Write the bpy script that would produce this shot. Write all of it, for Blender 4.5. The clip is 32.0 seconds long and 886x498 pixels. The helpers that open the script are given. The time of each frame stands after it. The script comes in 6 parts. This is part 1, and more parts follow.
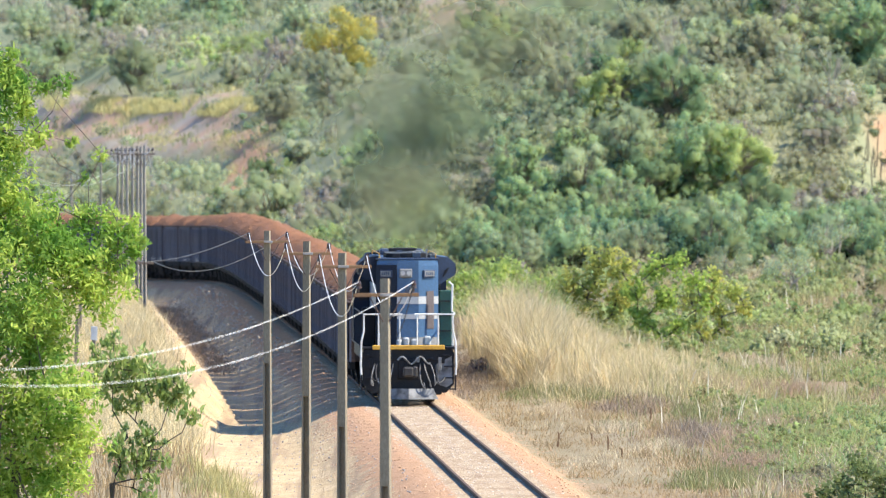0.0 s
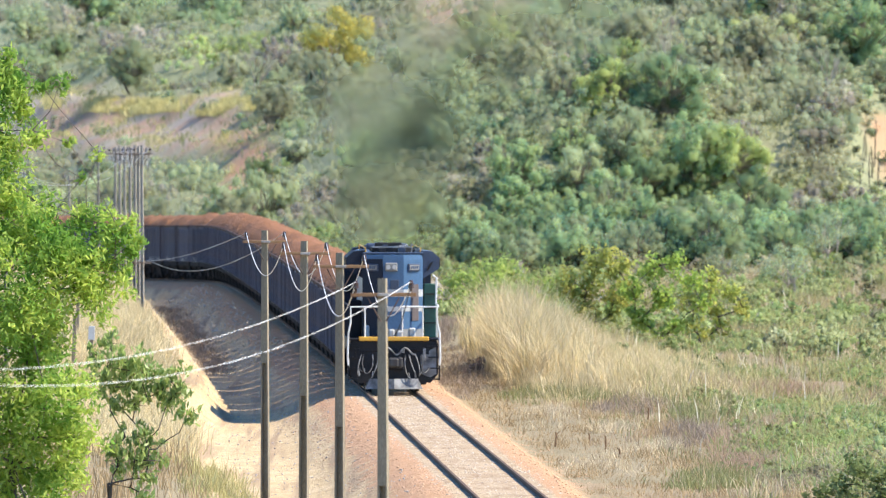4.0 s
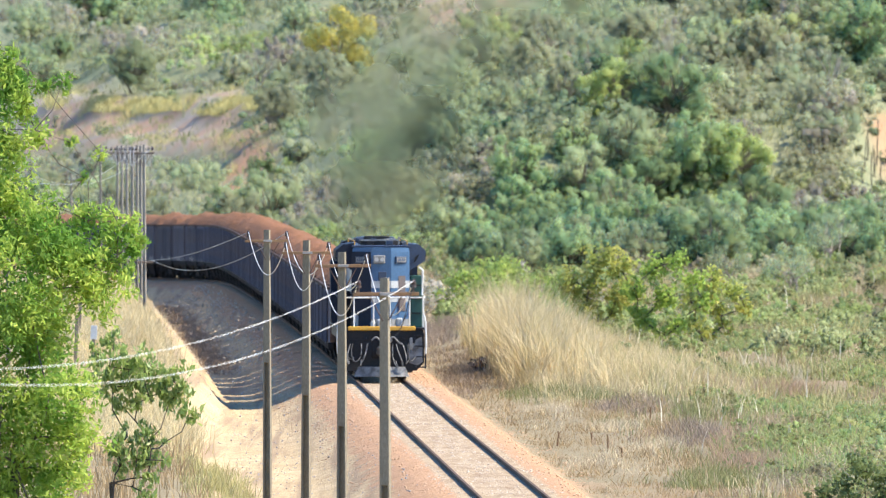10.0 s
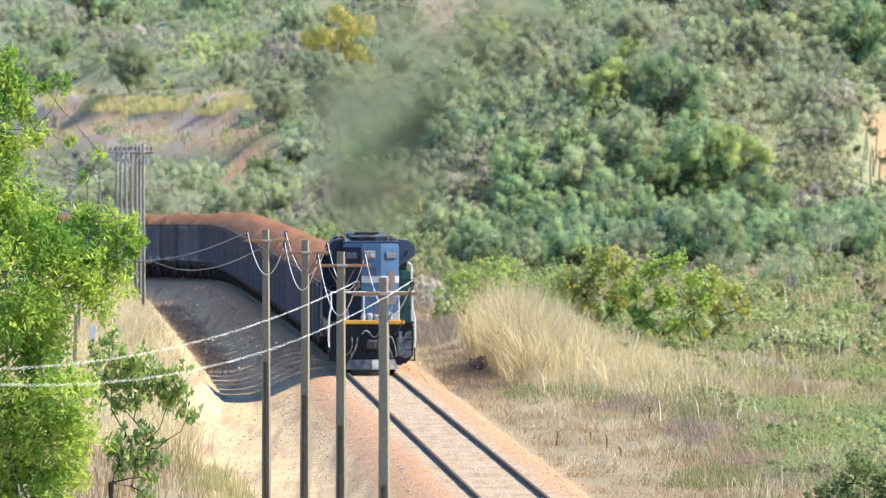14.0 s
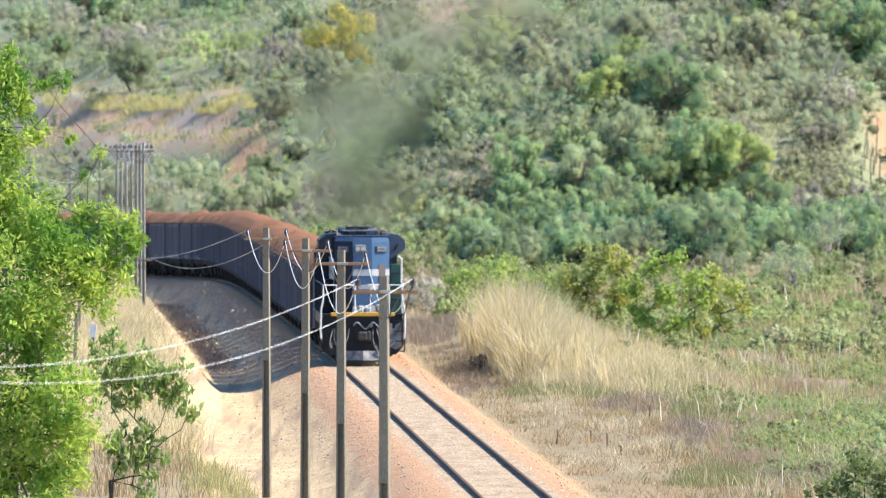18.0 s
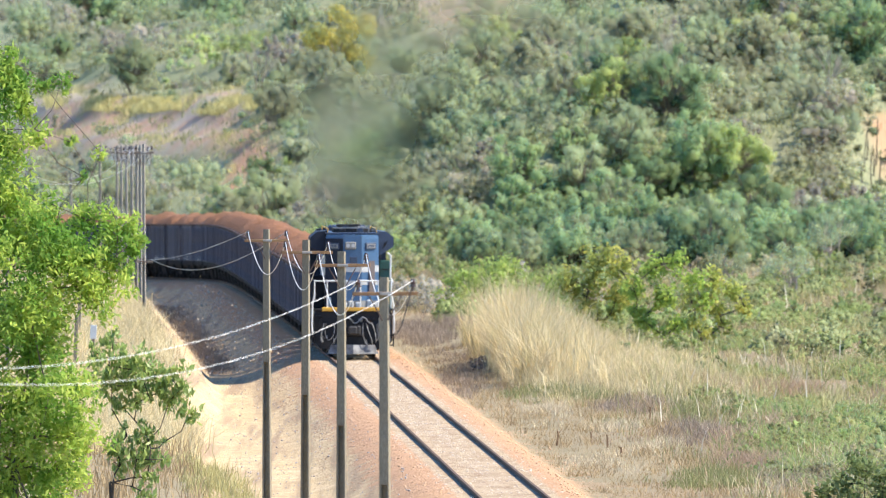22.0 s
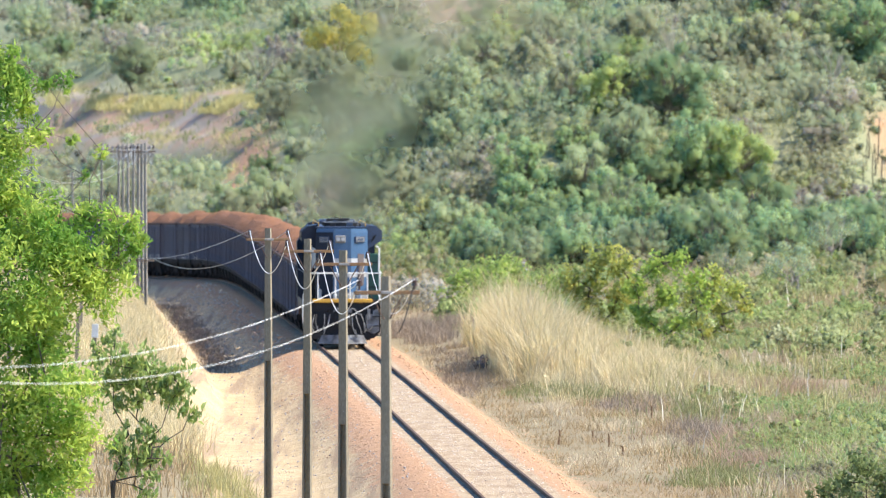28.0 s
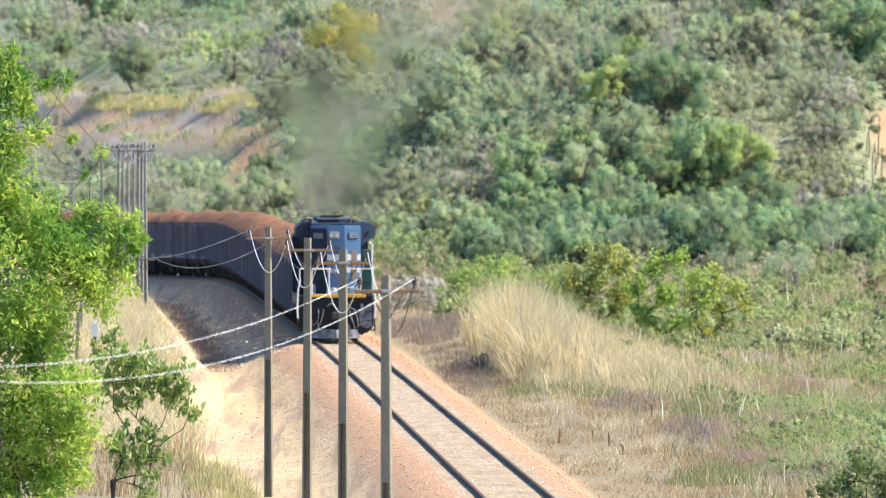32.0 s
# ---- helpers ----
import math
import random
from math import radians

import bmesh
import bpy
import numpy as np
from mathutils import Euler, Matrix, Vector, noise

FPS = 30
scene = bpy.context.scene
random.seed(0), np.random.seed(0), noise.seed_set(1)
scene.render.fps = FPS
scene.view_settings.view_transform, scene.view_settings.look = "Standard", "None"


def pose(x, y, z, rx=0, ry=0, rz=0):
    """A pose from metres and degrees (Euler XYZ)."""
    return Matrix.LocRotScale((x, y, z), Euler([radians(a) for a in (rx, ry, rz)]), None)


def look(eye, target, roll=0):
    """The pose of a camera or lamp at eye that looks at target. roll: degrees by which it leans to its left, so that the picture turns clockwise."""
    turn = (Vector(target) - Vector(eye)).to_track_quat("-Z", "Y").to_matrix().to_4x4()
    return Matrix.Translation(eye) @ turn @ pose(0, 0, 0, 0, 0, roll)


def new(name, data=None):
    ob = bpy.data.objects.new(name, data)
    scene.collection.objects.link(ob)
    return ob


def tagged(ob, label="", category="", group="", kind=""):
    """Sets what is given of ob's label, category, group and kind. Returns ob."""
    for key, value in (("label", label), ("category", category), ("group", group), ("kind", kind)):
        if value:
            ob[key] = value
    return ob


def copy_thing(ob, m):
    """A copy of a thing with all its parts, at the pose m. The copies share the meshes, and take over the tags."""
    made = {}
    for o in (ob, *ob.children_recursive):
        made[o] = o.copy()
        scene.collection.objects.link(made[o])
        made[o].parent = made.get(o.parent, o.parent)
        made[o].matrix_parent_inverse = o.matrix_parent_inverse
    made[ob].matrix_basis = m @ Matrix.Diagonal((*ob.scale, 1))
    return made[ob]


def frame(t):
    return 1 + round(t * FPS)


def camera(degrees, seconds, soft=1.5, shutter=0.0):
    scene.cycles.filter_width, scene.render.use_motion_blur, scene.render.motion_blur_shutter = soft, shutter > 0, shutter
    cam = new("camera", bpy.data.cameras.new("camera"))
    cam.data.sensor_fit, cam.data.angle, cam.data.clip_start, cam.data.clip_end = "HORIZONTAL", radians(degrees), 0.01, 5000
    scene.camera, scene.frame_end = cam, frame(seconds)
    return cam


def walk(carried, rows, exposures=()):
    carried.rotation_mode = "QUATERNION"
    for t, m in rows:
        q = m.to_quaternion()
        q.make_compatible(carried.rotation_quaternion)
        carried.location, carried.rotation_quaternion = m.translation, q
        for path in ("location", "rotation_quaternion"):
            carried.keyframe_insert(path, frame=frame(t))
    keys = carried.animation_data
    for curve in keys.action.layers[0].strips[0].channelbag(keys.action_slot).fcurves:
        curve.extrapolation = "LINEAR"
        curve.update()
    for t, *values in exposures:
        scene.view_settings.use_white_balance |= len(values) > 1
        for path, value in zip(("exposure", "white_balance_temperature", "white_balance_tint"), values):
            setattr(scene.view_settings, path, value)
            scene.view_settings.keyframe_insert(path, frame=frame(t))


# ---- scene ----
# A long-lens view along a railway: y runs away from the camera, rail top is z = 0.
F_PIX = 23000.0
EYE = (0.0, 0.0, 10.1)
cam = camera(2 * math.degrees(math.atan(784 / F_PIX)), 32.0, 1.2)
# Small sway of the camera: seconds, sideways and upward turn in steps of 1/23000 rad.
SWAY = [(0.0, 1.5, 1.5), (0.5, 2.2, 0.9), (1.0, 1.5, 0.9), (1.5, 1.8, -1.2), (2.0, 1.5, 0.6), (2.5, 1.5, 1.8), (3.0, -1.2, -0.6), (3.5, -3.1, 2.1), (4.5, -2.6, -0.5),
        (5.5, -2.3, -2.5), (6.0, -1.5, -3.8), (6.5, -3.3, 0.2), (7.0, -3.1, -1.8), (7.5, -2.8, -0.2), (8.0, -1.2, -2.5), (8.5, -1.3, -2.3), (9.0, 0.0, -1.8), (9.5, 2.3, -2.5),
        (10.0, 1.0, 0.0), (10.5, 0.8, -1.3), (11.0, 0.0, 0.2), (11.5, -1.5, -0.8), (12.0, -1.0, -0.8), (12.5, -1.0, -0.2), (13.0, 0.0, 0.0), (13.5, -2.3, -0.5), (14.0, -0.8, -0.5),
        (14.5, -0.5, -2.5), (15.5, -1.8, -3.0), (16.5, -3.1, -3.6), (17.0, -5.1, -5.1), (17.5, -2.3, -2.8), (18.0, -0.2, -3.6), (18.5, 1.0, -3.8), (19.0, -1.3, -5.1),
        (19.5, -1.5, -5.3), (20.0, 0.0, -1.3), (20.5, -0.5, -2.0), (21.0, 1.5, -2.3), (21.5, 0.8, -3.1), (22.0, 0.2, -0.8), (22.5, -1.0, -1.8), (23.0, 0.2, -2.3), (23.5, 2.5, -2.5),
        (24.0, 1.0, -3.1), (24.5, 1.8, -2.1), (25.0, 1.0, -2.1), (25.5, 0.2, -1.5), (26.5, 1.0, -2.5), (27.5, 1.8, -3.6), (28.0, 3.1, -2.8), (28.5, 3.8, -3.3), (29.0, 4.8, -4.6),
        (29.5, 3.6, -4.3), (30.0, 2.3, -1.0), (30.5, 3.1, -2.3), (31.0, 4.3, -2.1), (31.5, 4.6, -2.6), (32.0, 3.1, -4.6)]
# the long lens is focused near the train, and its opening leaves the hill a little soft
cam.data.dof.use_dof, cam.data.dof.focus_distance, cam.data.dof.aperture_fstop = True, 332.0, 4.7
STEP = math.degrees(1 / F_PIX)
walk(cam, [(t, pose(*EYE, 90 - math.degrees(math.atan(291 / F_PIX)) + b * STEP, 0, a * STEP)) for t, a, b in SWAY])

# ---- light ----
SUN_EL, SUN_AZ = 48.0, 97.0  # azimuth clockwise from the viewing direction
world = bpy.data.worlds.new("sky")
scene.world = world
world.use_nodes = True
wn = world.node_tree.nodes
sky = wn.new("ShaderNodeTexSky")
sky.sky_type, sky.sun_disc = "NISHITA", False
sky.sun_elevation, sky.sun_rotation = radians(SUN_EL), radians(SUN_AZ)
sky.dust_density, sky.ozone_density = 0.2, 4.0
tint = wn.new("ShaderNodeHueSaturation")
tint.inputs["Hue"].default_value, tint.inputs["Saturation"].default_value = 0.505, 1.25
world.node_tree.links.new(sky.outputs[0], tint.inputs["Color"])
world.node_tree.links.new(tint.outputs[0], wn["Background"].inputs[0])
wn["Background"].inputs[1].default_value = 0.13
sun = new("sun", bpy.data.lights.new("sun", "SUN"))
sun.data.energy, sun.data.angle, sun.data.color = 3.95, radians(0.53), (1.0, 0.91, 0.76)
sa, se = radians(SUN_AZ), radians(SUN_EL)
sun.matrix_world = look((100 * math.sin(sa) * math.cos(se), 100 * math.cos(sa) * math.cos(se), 100 * math.sin(se)), (0, 0, 0))
scene.view_settings.exposure = 1.33


# ---- materials ----
def node_mat(name):
    m = bpy.data.materials.new(name)
    m.use_nodes = True
    nt = m.node_tree
    return m, nt, nt.nodes["Principled BSDF"], nt.nodes["Material Output"]


def link(nt, a, b):
    nt.links.new(a, b)


def mixcol(nt, fac, a, b, blend="MIX"):
    n = nt.nodes.new("ShaderNodeMix")
    n.data_type, n.blend_type = "RGBA", blend
    for sock, v in ((n.inputs[0], fac), (n.inputs[6], a), (n.inputs[7], b)):
        if hasattr(v, "links"):
            link(nt, v, sock)
        elif isinstance(v, (int, float)):
            sock.default_value = v
        else:
            sock.default_value = (*v, 1)
    return n.outputs[2]


def noise_out(nt, coord, scale, detail=4, rough=0.55, lo=0.35, hi=0.65):
    n = nt.nodes.new("ShaderNodeTexNoise")
    n.inputs["Scale"].default_value, n.inputs["Detail"].default_value, n.inputs["Roughness"].default_value = scale, detail, rough
    link(nt, coord, n.inputs["Vector"])
    r = nt.nodes.new("ShaderNodeMapRange")
    r.inputs[1].default_value, r.inputs[2].default_value = lo, hi
    link(nt, n.outputs["Fac"], r.inputs[0])
    return r.outputs[0]


def surface(name, c1, c2, c3=None, scale=2.0, fine=30.0, rough=0.85, metal=0.0, bump=0.3, bumpdist=0.03, streak=None, rand=0.0, gloss=0.5):
    """Painted, stony or earthy surface: two tones at a coarse scale, a third at a fine one, and relief."""
    m, nt, p, _ = node_mat(name)
    tc = nt.nodes.new("ShaderNodeTexCoord").outputs["Object"]
    if streak:
        mp = nt.nodes.new("ShaderNodeMapping")
        mp.inputs["Scale"].default_value = streak
        link(nt, tc, mp.inputs["Vector"])
        tc = mp.outputs[0]
    col = mixcol(nt, noise_out(nt, tc, scale), c1, c2)
    f = noise_out(nt, tc, fine, 3, 0.6)
    if c3:
        fm = nt.nodes.new("ShaderNodeMath")
        fm.operation, fm.inputs[1].default_value = "MULTIPLY", 0.6
        link(nt, f, fm.inputs[0])
        col = mixcol(nt, fm.outputs[0], col, c3)
    if rand:
        oi = nt.nodes.new("ShaderNodeObjectInfo")
        hv = nt.nodes.new("ShaderNodeHueSaturation")
        r = nt.nodes.new("ShaderNodeMapRange")
        r.inputs[3].default_value, r.inputs[4].default_value = 1 - rand, 1 + rand
        link(nt, oi.outputs["Random"], r.inputs[0])
        link(nt, r.outputs[0], hv.inputs["Value"])
        link(nt, col, hv.inputs["Color"])
        col = hv.outputs[0]
    link(nt, col, p.inputs["Base Color"])
    p.inputs["Roughness"].default_value, p.inputs["Metallic"].default_value = rough, metal
    p.inputs["Specular IOR Level"].default_value = gloss
    b = nt.nodes.new("ShaderNodeBump")
    b.inputs["Strength"].default_value, b.inputs["Distance"].default_value = bump, bumpdist
    link(nt, f, b.inputs["Height"])
    link(nt, b.outputs[0], p.inputs["Normal"])
    return m


def leafy(name, c1, c2, trans=0.35, rand=0.25, rough=0.6, gloss=0.12, gaps=0.0, other=None, other_scale=0.5, dry=(0.33, 0.30, 0.215)):
    """Foliage: the tone varies from leaf to leaf and from plant to plant, and some light passes through."""
    m, nt, p, out = node_mat(name)
    geo = nt.nodes.new("ShaderNodeNewGeometry")
    col = mixcol(nt, geo.outputs["Random Per Island"], c1, c2)
    if other:  # sprays and patches of another tone
        tc = nt.nodes.new("ShaderNodeTexCoord").outputs["Object"]
        col = mixcol(nt, noise_out(nt, tc, other_scale, 3, 0.6, 0.44, 0.60), col, other)
    ad, av = nt.nodes.new("ShaderNodeAttribute"), nt.nodes.new("ShaderNodeAttribute")
    ad.attribute_name, av.attribute_name = "dryness", "tone"  # told apart from bush to bush within one mesh
    col = mixcol(nt, ad.outputs["Fac"], col, dry)
    oi = nt.nodes.new("ShaderNodeObjectInfo")
    r = nt.nodes.new("ShaderNodeMapRange")
    r.inputs[3].default_value, r.inputs[4].default_value = 1 - rand, 1 + rand
    link(nt, oi.outputs["Random"], r.inputs[0])
    tone = nt.nodes.new("ShaderNodeMath")
    link(nt, r.outputs[0], tone.inputs[0])
    link(nt, av.outputs["Fac"], tone.inputs[1])
    hv = nt.nodes.new("ShaderNodeHueSaturation")
    link(nt, tone.outputs[0], hv.inputs["Value"])
    link(nt, col, hv.inputs["Color"])
    link(nt, hv.outputs[0], p.inputs["Base Color"])
    p.inputs["Roughness"].default_value = rough
    p.inputs["Specular IOR Level"].default_value = gloss
    t = nt.nodes.new("ShaderNodeBsdfTranslucent")
    link(nt, hv.outputs[0], t.inputs["Color"])
    mx = nt.nodes.new("ShaderNodeMixShader")
    mx.inputs[0].default_value = trans
    link(nt, p.outputs[0], mx.inputs[1])
    link(nt, t.outputs[0], mx.inputs[2])
    last = mx.outputs[0]
    if gaps:  # a spray of fine leaves, with light between them
        tr = nt.nodes.new("ShaderNodeBsdfTransparent")
        m2 = nt.nodes.new("ShaderNodeMixShader")
        m2.inputs[0].default_value = gaps
        link(nt, last, m2.inputs[1])
        link(nt, tr.outputs[0], m2.inputs[2])
        last = m2.outputs[0]
    link(nt, last, out.inputs["Surface"])
    return m


M_BLUE = surface("blue_paint", (0.052, 0.122, 0.235), (0.044, 0.104, 0.20), (0.034, 0.075, 0.135), 1.2, 14, 0.45, 0, 0.05)
M_NAVY = surface("dark_blue_paint", (0.03, 0.05, 0.09), (0.04, 0.065, 0.12), (0.03, 0.035, 0.05), 1.5, 18, 0.5, 0, 0.05)
# navy darkened to carry the shade on the locomotive's left side
M_SHADE = surface("soot_stained_navy", (0.011, 0.017, 0.032), (0.016, 0.023, 0.04), (0.009, 0.011, 0.018), 1.5, 18, 0.65, 0, 0.05, gloss=0.2)
M_WHITE = surface("white_paint", (0.75, 0.75, 0.72), (0.62, 0.62, 0.58), (0.5, 0.48, 0.44), 2, 20, 0.5, 0, 0.05)
M_BAND = surface("dulled_white_paint", (0.46, 0.47, 0.47), (0.38, 0.39, 0.39), (0.28, 0.28, 0.27), 2, 20, 0.55, 0, 0.05)
M_GREYP = surface("grey_paint", (0.30, 0.30, 0.30), (0.22, 0.22, 0.21), (0.12, 0.11, 0.10), 2, 20, 0.6, 0, 0.1)
M_YELLOW = surface("yellow_paint", (0.72, 0.40, 0.03), (0.6, 0.32, 0.03), (0.4, 0.22, 0.05), 2, 18, 0.5, 0, 0.05)
M_BLACK = surface("sooty_black_steel", (0.008, 0.009, 0.012), (0.014, 0.015, 0.018), (0.024, 0.022, 0.022), 2, 15, 0.6, 0, 0.15, gloss=0.25)
M_GREEN = surface("green_paint", (0.010, 0.080, 0.060), (0.010, 0.064, 0.05), (0.01, 0.035, 0.025), 2, 18, 0.45, 0, 0.05)
M_HOSE = surface("grey_hose", (0.22, 0.22, 0.22), (0.06, 0.06, 0.06), None, 4, 25, 0.6, 0, 0.1)
M_RUST = surface("rusty_steel", (0.10, 0.06, 0.045), (0.07, 0.045, 0.035), (0.14, 0.085, 0.06), 2, 16, 0.8, 0, 0.25)
M_DULL = surface("dull_brown_paint", (0.105, 0.088, 0.088), (0.08, 0.066, 0.066), (0.13, 0.10, 0.09), 2, 16, 0.8, 0, 0.15)
M_GLASS = surface("lamp_lens", (0.45, 0.45, 0.44), (0.35, 0.35, 0.35), None, 5, 25, 0.15, 0, 0.02)
M_WAGON = surface("wagon_steel", (0.070, 0.094, 0.148), (0.086, 0.100, 0.138), (0.140, 0.112, 0.105), 0.8, 9, 0.75, 0, 0.15, 0.02, (1, 1, 0.25), 0.3, 0.15)
M_END = surface("rust_stained_steel", (0.070, 0.050, 0.044), (0.050, 0.038, 0.036), (0.10, 0.062, 0.048), 1.5, 10, 0.85, 0, 0.2, gloss=0.1)
M_UNDER = surface("grimy_underframe_steel", (0.012, 0.013, 0.016), (0.018, 0.018, 0.020), None, 2, 15, 0.85, 0, 0.15, gloss=0.05)
M_ORE = surface("iron_ore", (0.28, 0.125, 0.055), (0.21, 0.092, 0.04), (0.13, 0.055, 0.03), 1.2, 12, 0.95, 0, 0.6, 0.06)
M_WHEEL = surface("wheel_steel", (0.03, 0.027, 0.026), (0.045, 0.04, 0.036), None, 4, 20, 0.6, 0.2, 0.1)
M_RAIL = surface("rail_steel", (0.125, 0.078, 0.055), (0.16, 0.10, 0.07), (0.075, 0.052, 0.042), 0.6, 8, 0.8, 0.0, 0.1, gloss=0.12)
M_OLDCONC = surface("stained_concrete", (0.34, 0.305, 0.25), (0.24, 0.21, 0.165), (0.13, 0.11, 0.09), 1.5, 16, 0.9, 0, 0.3, 0.01, (3, 3, 0.6), 0.35)
M_CONC = surface("weathered_concrete", (0.30, 0.255, 0.175), (0.215, 0.18, 0.12), (0.13, 0.105, 0.07), 1.5, 16, 0.9, 0, 0.3, 0.01, (3, 3, 0.6), 0.15)
M_ARM = surface("weathered_timber", (0.24, 0.135, 0.06), (0.16, 0.09, 0.045), (0.13, 0.08, 0.045), 2, 20, 0.85, 0, 0.3, 0.01)
M_STONE = surface("pale_stone", (0.45, 0.40, 0.36), (0.34, 0.29, 0.26), None, 2, 12, 0.9, 0, 0.2)
M_QUARTZ = surface("white_quartz", (0.62, 0.52, 0.39), (0.50, 0.41, 0.30), None, 2, 12, 0.7, 0, 0.2)
M_CHIP = surface("pale_chips", (0.63, 0.51, 0.36), (0.54, 0.43, 0.29), None, 2, 12, 0.7, 0, 0.2)
M_BALLAST = surface("ballast_stone", (0.62, 0.52, 0.41), (0.42, 0.335, 0.25), None, 6, 20, 0.9, 0, 0.2)
M_CLOD = surface("orange_clods", (0.62, 0.41, 0.26), (0.48, 0.29, 0.165), None, 5, 20, 0.95, 0, 0.2)
M_CERAM = surface("dark_ceramic", (0.05, 0.03, 0.025), (0.07, 0.04, 0.03), None, 5, 20, 0.25, 0, 0.02)
M_WIRE = surface("bare_aluminium_wire", (0.88, 0.86, 0.80), (0.80, 0.78, 0.72), None, 3, 10, 0.5, 0.0, 0.02)
M_OLDWIRE = surface("dull_wire", (0.36, 0.35, 0.33), (0.28, 0.27, 0.25), None, 3, 10, 0.5, 0.1, 0.02)
M_CABLE = surface("black_cable", (0.03, 0.03, 0.03), (0.04, 0.04, 0.04), None, 3, 10, 0.6, 0, 0.02)
M_BARK = surface("grey_bark", (0.16, 0.12, 0.09), (0.24, 0.19, 0.15), (0.08, 0.06, 0.05), 3, 18, 0.95, 0, 0.5, 0.02)
M_DARKBARK = surface("dark_bark", (0.07, 0.055, 0.045), (0.11, 0.09, 0.07), (0.04, 0.03, 0.025), 3, 18, 0.95, 0, 0.5, 0.02)
M_PALEBARK = surface("pale_bark", (0.42, 0.37, 0.31), (0.3, 0.26, 0.22), (0.2, 0.17, 0.14), 3, 18, 0.95, 0, 0.5, 0.02)
L_LIME = leafy("lime_leaves", (0.66, 0.73, 0.17), (0.33, 0.48, 0.09), 0.62, 0.1, other=(0.18, 0.34, 0.06), other_scale=0.8)
L_GLOSSY = leafy("dark_glossy_leaves", (0.17, 0.27, 0.075), (0.45, 0.52, 0.17), 0.5, 0.1, 0.4, 0.4)
# most hill leaf colours below are paler and bluer, carrying the distant haze
L_DEEP = leafy("deep_green_leaves", (0.165, 0.28, 0.16), (0.26, 0.375, 0.19), 0.6, 0.3, 0.7, 0.08, 0.5, (0.36, 0.43, 0.185), 0.3)
L_TEAL = leafy("dark_evergreen_leaves", (0.075, 0.165, 0.115), (0.145, 0.25, 0.145), 0.5, 0.2, 0.6, 0.1, 0.36, (0.23, 0.33, 0.15), 0.4)
L_MID = leafy("mid_green_leaves", (0.335, 0.41, 0.235), (0.41, 0.455, 0.255), 0.6, 0.26, 0.7, 0.08, 0.54, (0.255, 0.35, 0.21), 0.2)
L_OLIVE = leafy("olive_leaves", (0.325, 0.355, 0.225), (0.38, 0.395, 0.25), 0.6, 0.2, 0.7, 0.08, 0.55, (0.26, 0.325, 0.20), 0.14)
L_GREY = leafy("grey_dry_leaves", (0.365, 0.33, 0.285), (0.425, 0.385, 0.33), 0.55, 0.15, 0.7, 0.08, 0.5, (0.33, 0.345, 0.255), 0.25)
L_PALE = leafy("yellow_green_leaves", (0.47, 0.54, 0.19), (0.415, 0.505, 0.19), 0.6, 0.2, 0.7, 0.08, 0.5, (0.32, 0.44, 0.18), 0.4)
L_LOW = leafy("field_bush_leaves", (0.19, 0.25, 0.09), (0.32, 0.38, 0.15), 0.45, 0.25)
L_BROWN = leafy("yellow_brown_leaves", (0.60, 0.54, 0.14), (0.34, 0.39, 0.10), 0.5, 0.12, other=(0.38, 0.44, 0.11), other_scale=1.2)
L_YELL = leafy("yellow_leaves", (0.66, 0.54, 0.13), (0.49, 0.47, 0.14), 0.55, 0.1, 0.7, 0.08, 0.27, (0.38, 0.41, 0.155), 0.45)
L_FOOT = leafy("hazy_bush_leaves", (0.155, 0.24, 0.10), (0.27, 0.345, 0.135), 0.55, 0.3, 0.7, 0.08, 0.35, (0.33, 0.35, 0.15), 0.2)
L_BUSH = leafy("yellow_green_bush_leaves", (0.50, 0.60, 0.15), (0.26, 0.37, 0.10), 0.55, 0.15, other=(0.29, 0.39, 0.13), other_scale=0.8)
L_HERB = leafy("herb_leaves", (0.23, 0.34, 0.10), (0.40, 0.46, 0.19), 0.45, 0.2, 0.7, 0.1, 0.2, (0.34, 0.31, 0.15), 0.5)
L_DEAD = leafy("dead_brown_stems", (0.20, 0.15, 0.13), (0.34, 0.27, 0.21), 0.5, 0.1, 0.8, 0.05, 0.45)
G_MAUVE = leafy("greyish_dead_grass", (0.26, 0.20, 0.15), (0.38, 0.30, 0.22), 0.3, 0.05, 0.7)
G_STALK = leafy("bleached_stalks", (0.62, 0.56, 0.42), (0.75, 0.70, 0.56), 0.2, 0.05, 0.7)
L_FRESH = leafy("fresh_green_leaves", (0.55, 0.66, 0.15), (0.27, 0.42, 0.10), 0.55, 0.15, other=(0.38, 0.50, 0.11), other_scale=1.2)
G_STRAW = leafy("straw", (0.48, 0.38, 0.25), (0.72, 0.61, 0.40), 0.3, 0.05, 0.7)
G_TALL = leafy("tall_straw", (0.47, 0.37, 0.20), (0.84, 0.72, 0.45), 0.38, 0.05, 0.7, other=(0.58, 0.48, 0.25), other_scale=0.7)
G_BANK = leafy("golden_bank_grass", (0.56, 0.44, 0.22), (0.88, 0.74, 0.44), 0.35, 0.05, 0.7)
G_TAN = leafy("tan_grass", (0.27, 0.185, 0.10), (0.50, 0.385, 0.22), 0.3, 0.05, 0.7, other=(0.38, 0.27, 0.14), other_scale=0.3)
G_PINK = leafy("reddish_dry_grass", (0.34, 0.23, 0.155), (0.43, 0.31, 0.215), 0.3, 0.05, 0.7)
G_WEED = leafy("yellow_green_weeds", (0.33, 0.31, 0.12), (0.53, 0.47, 0.22), 0.35, 0.05, 0.7)
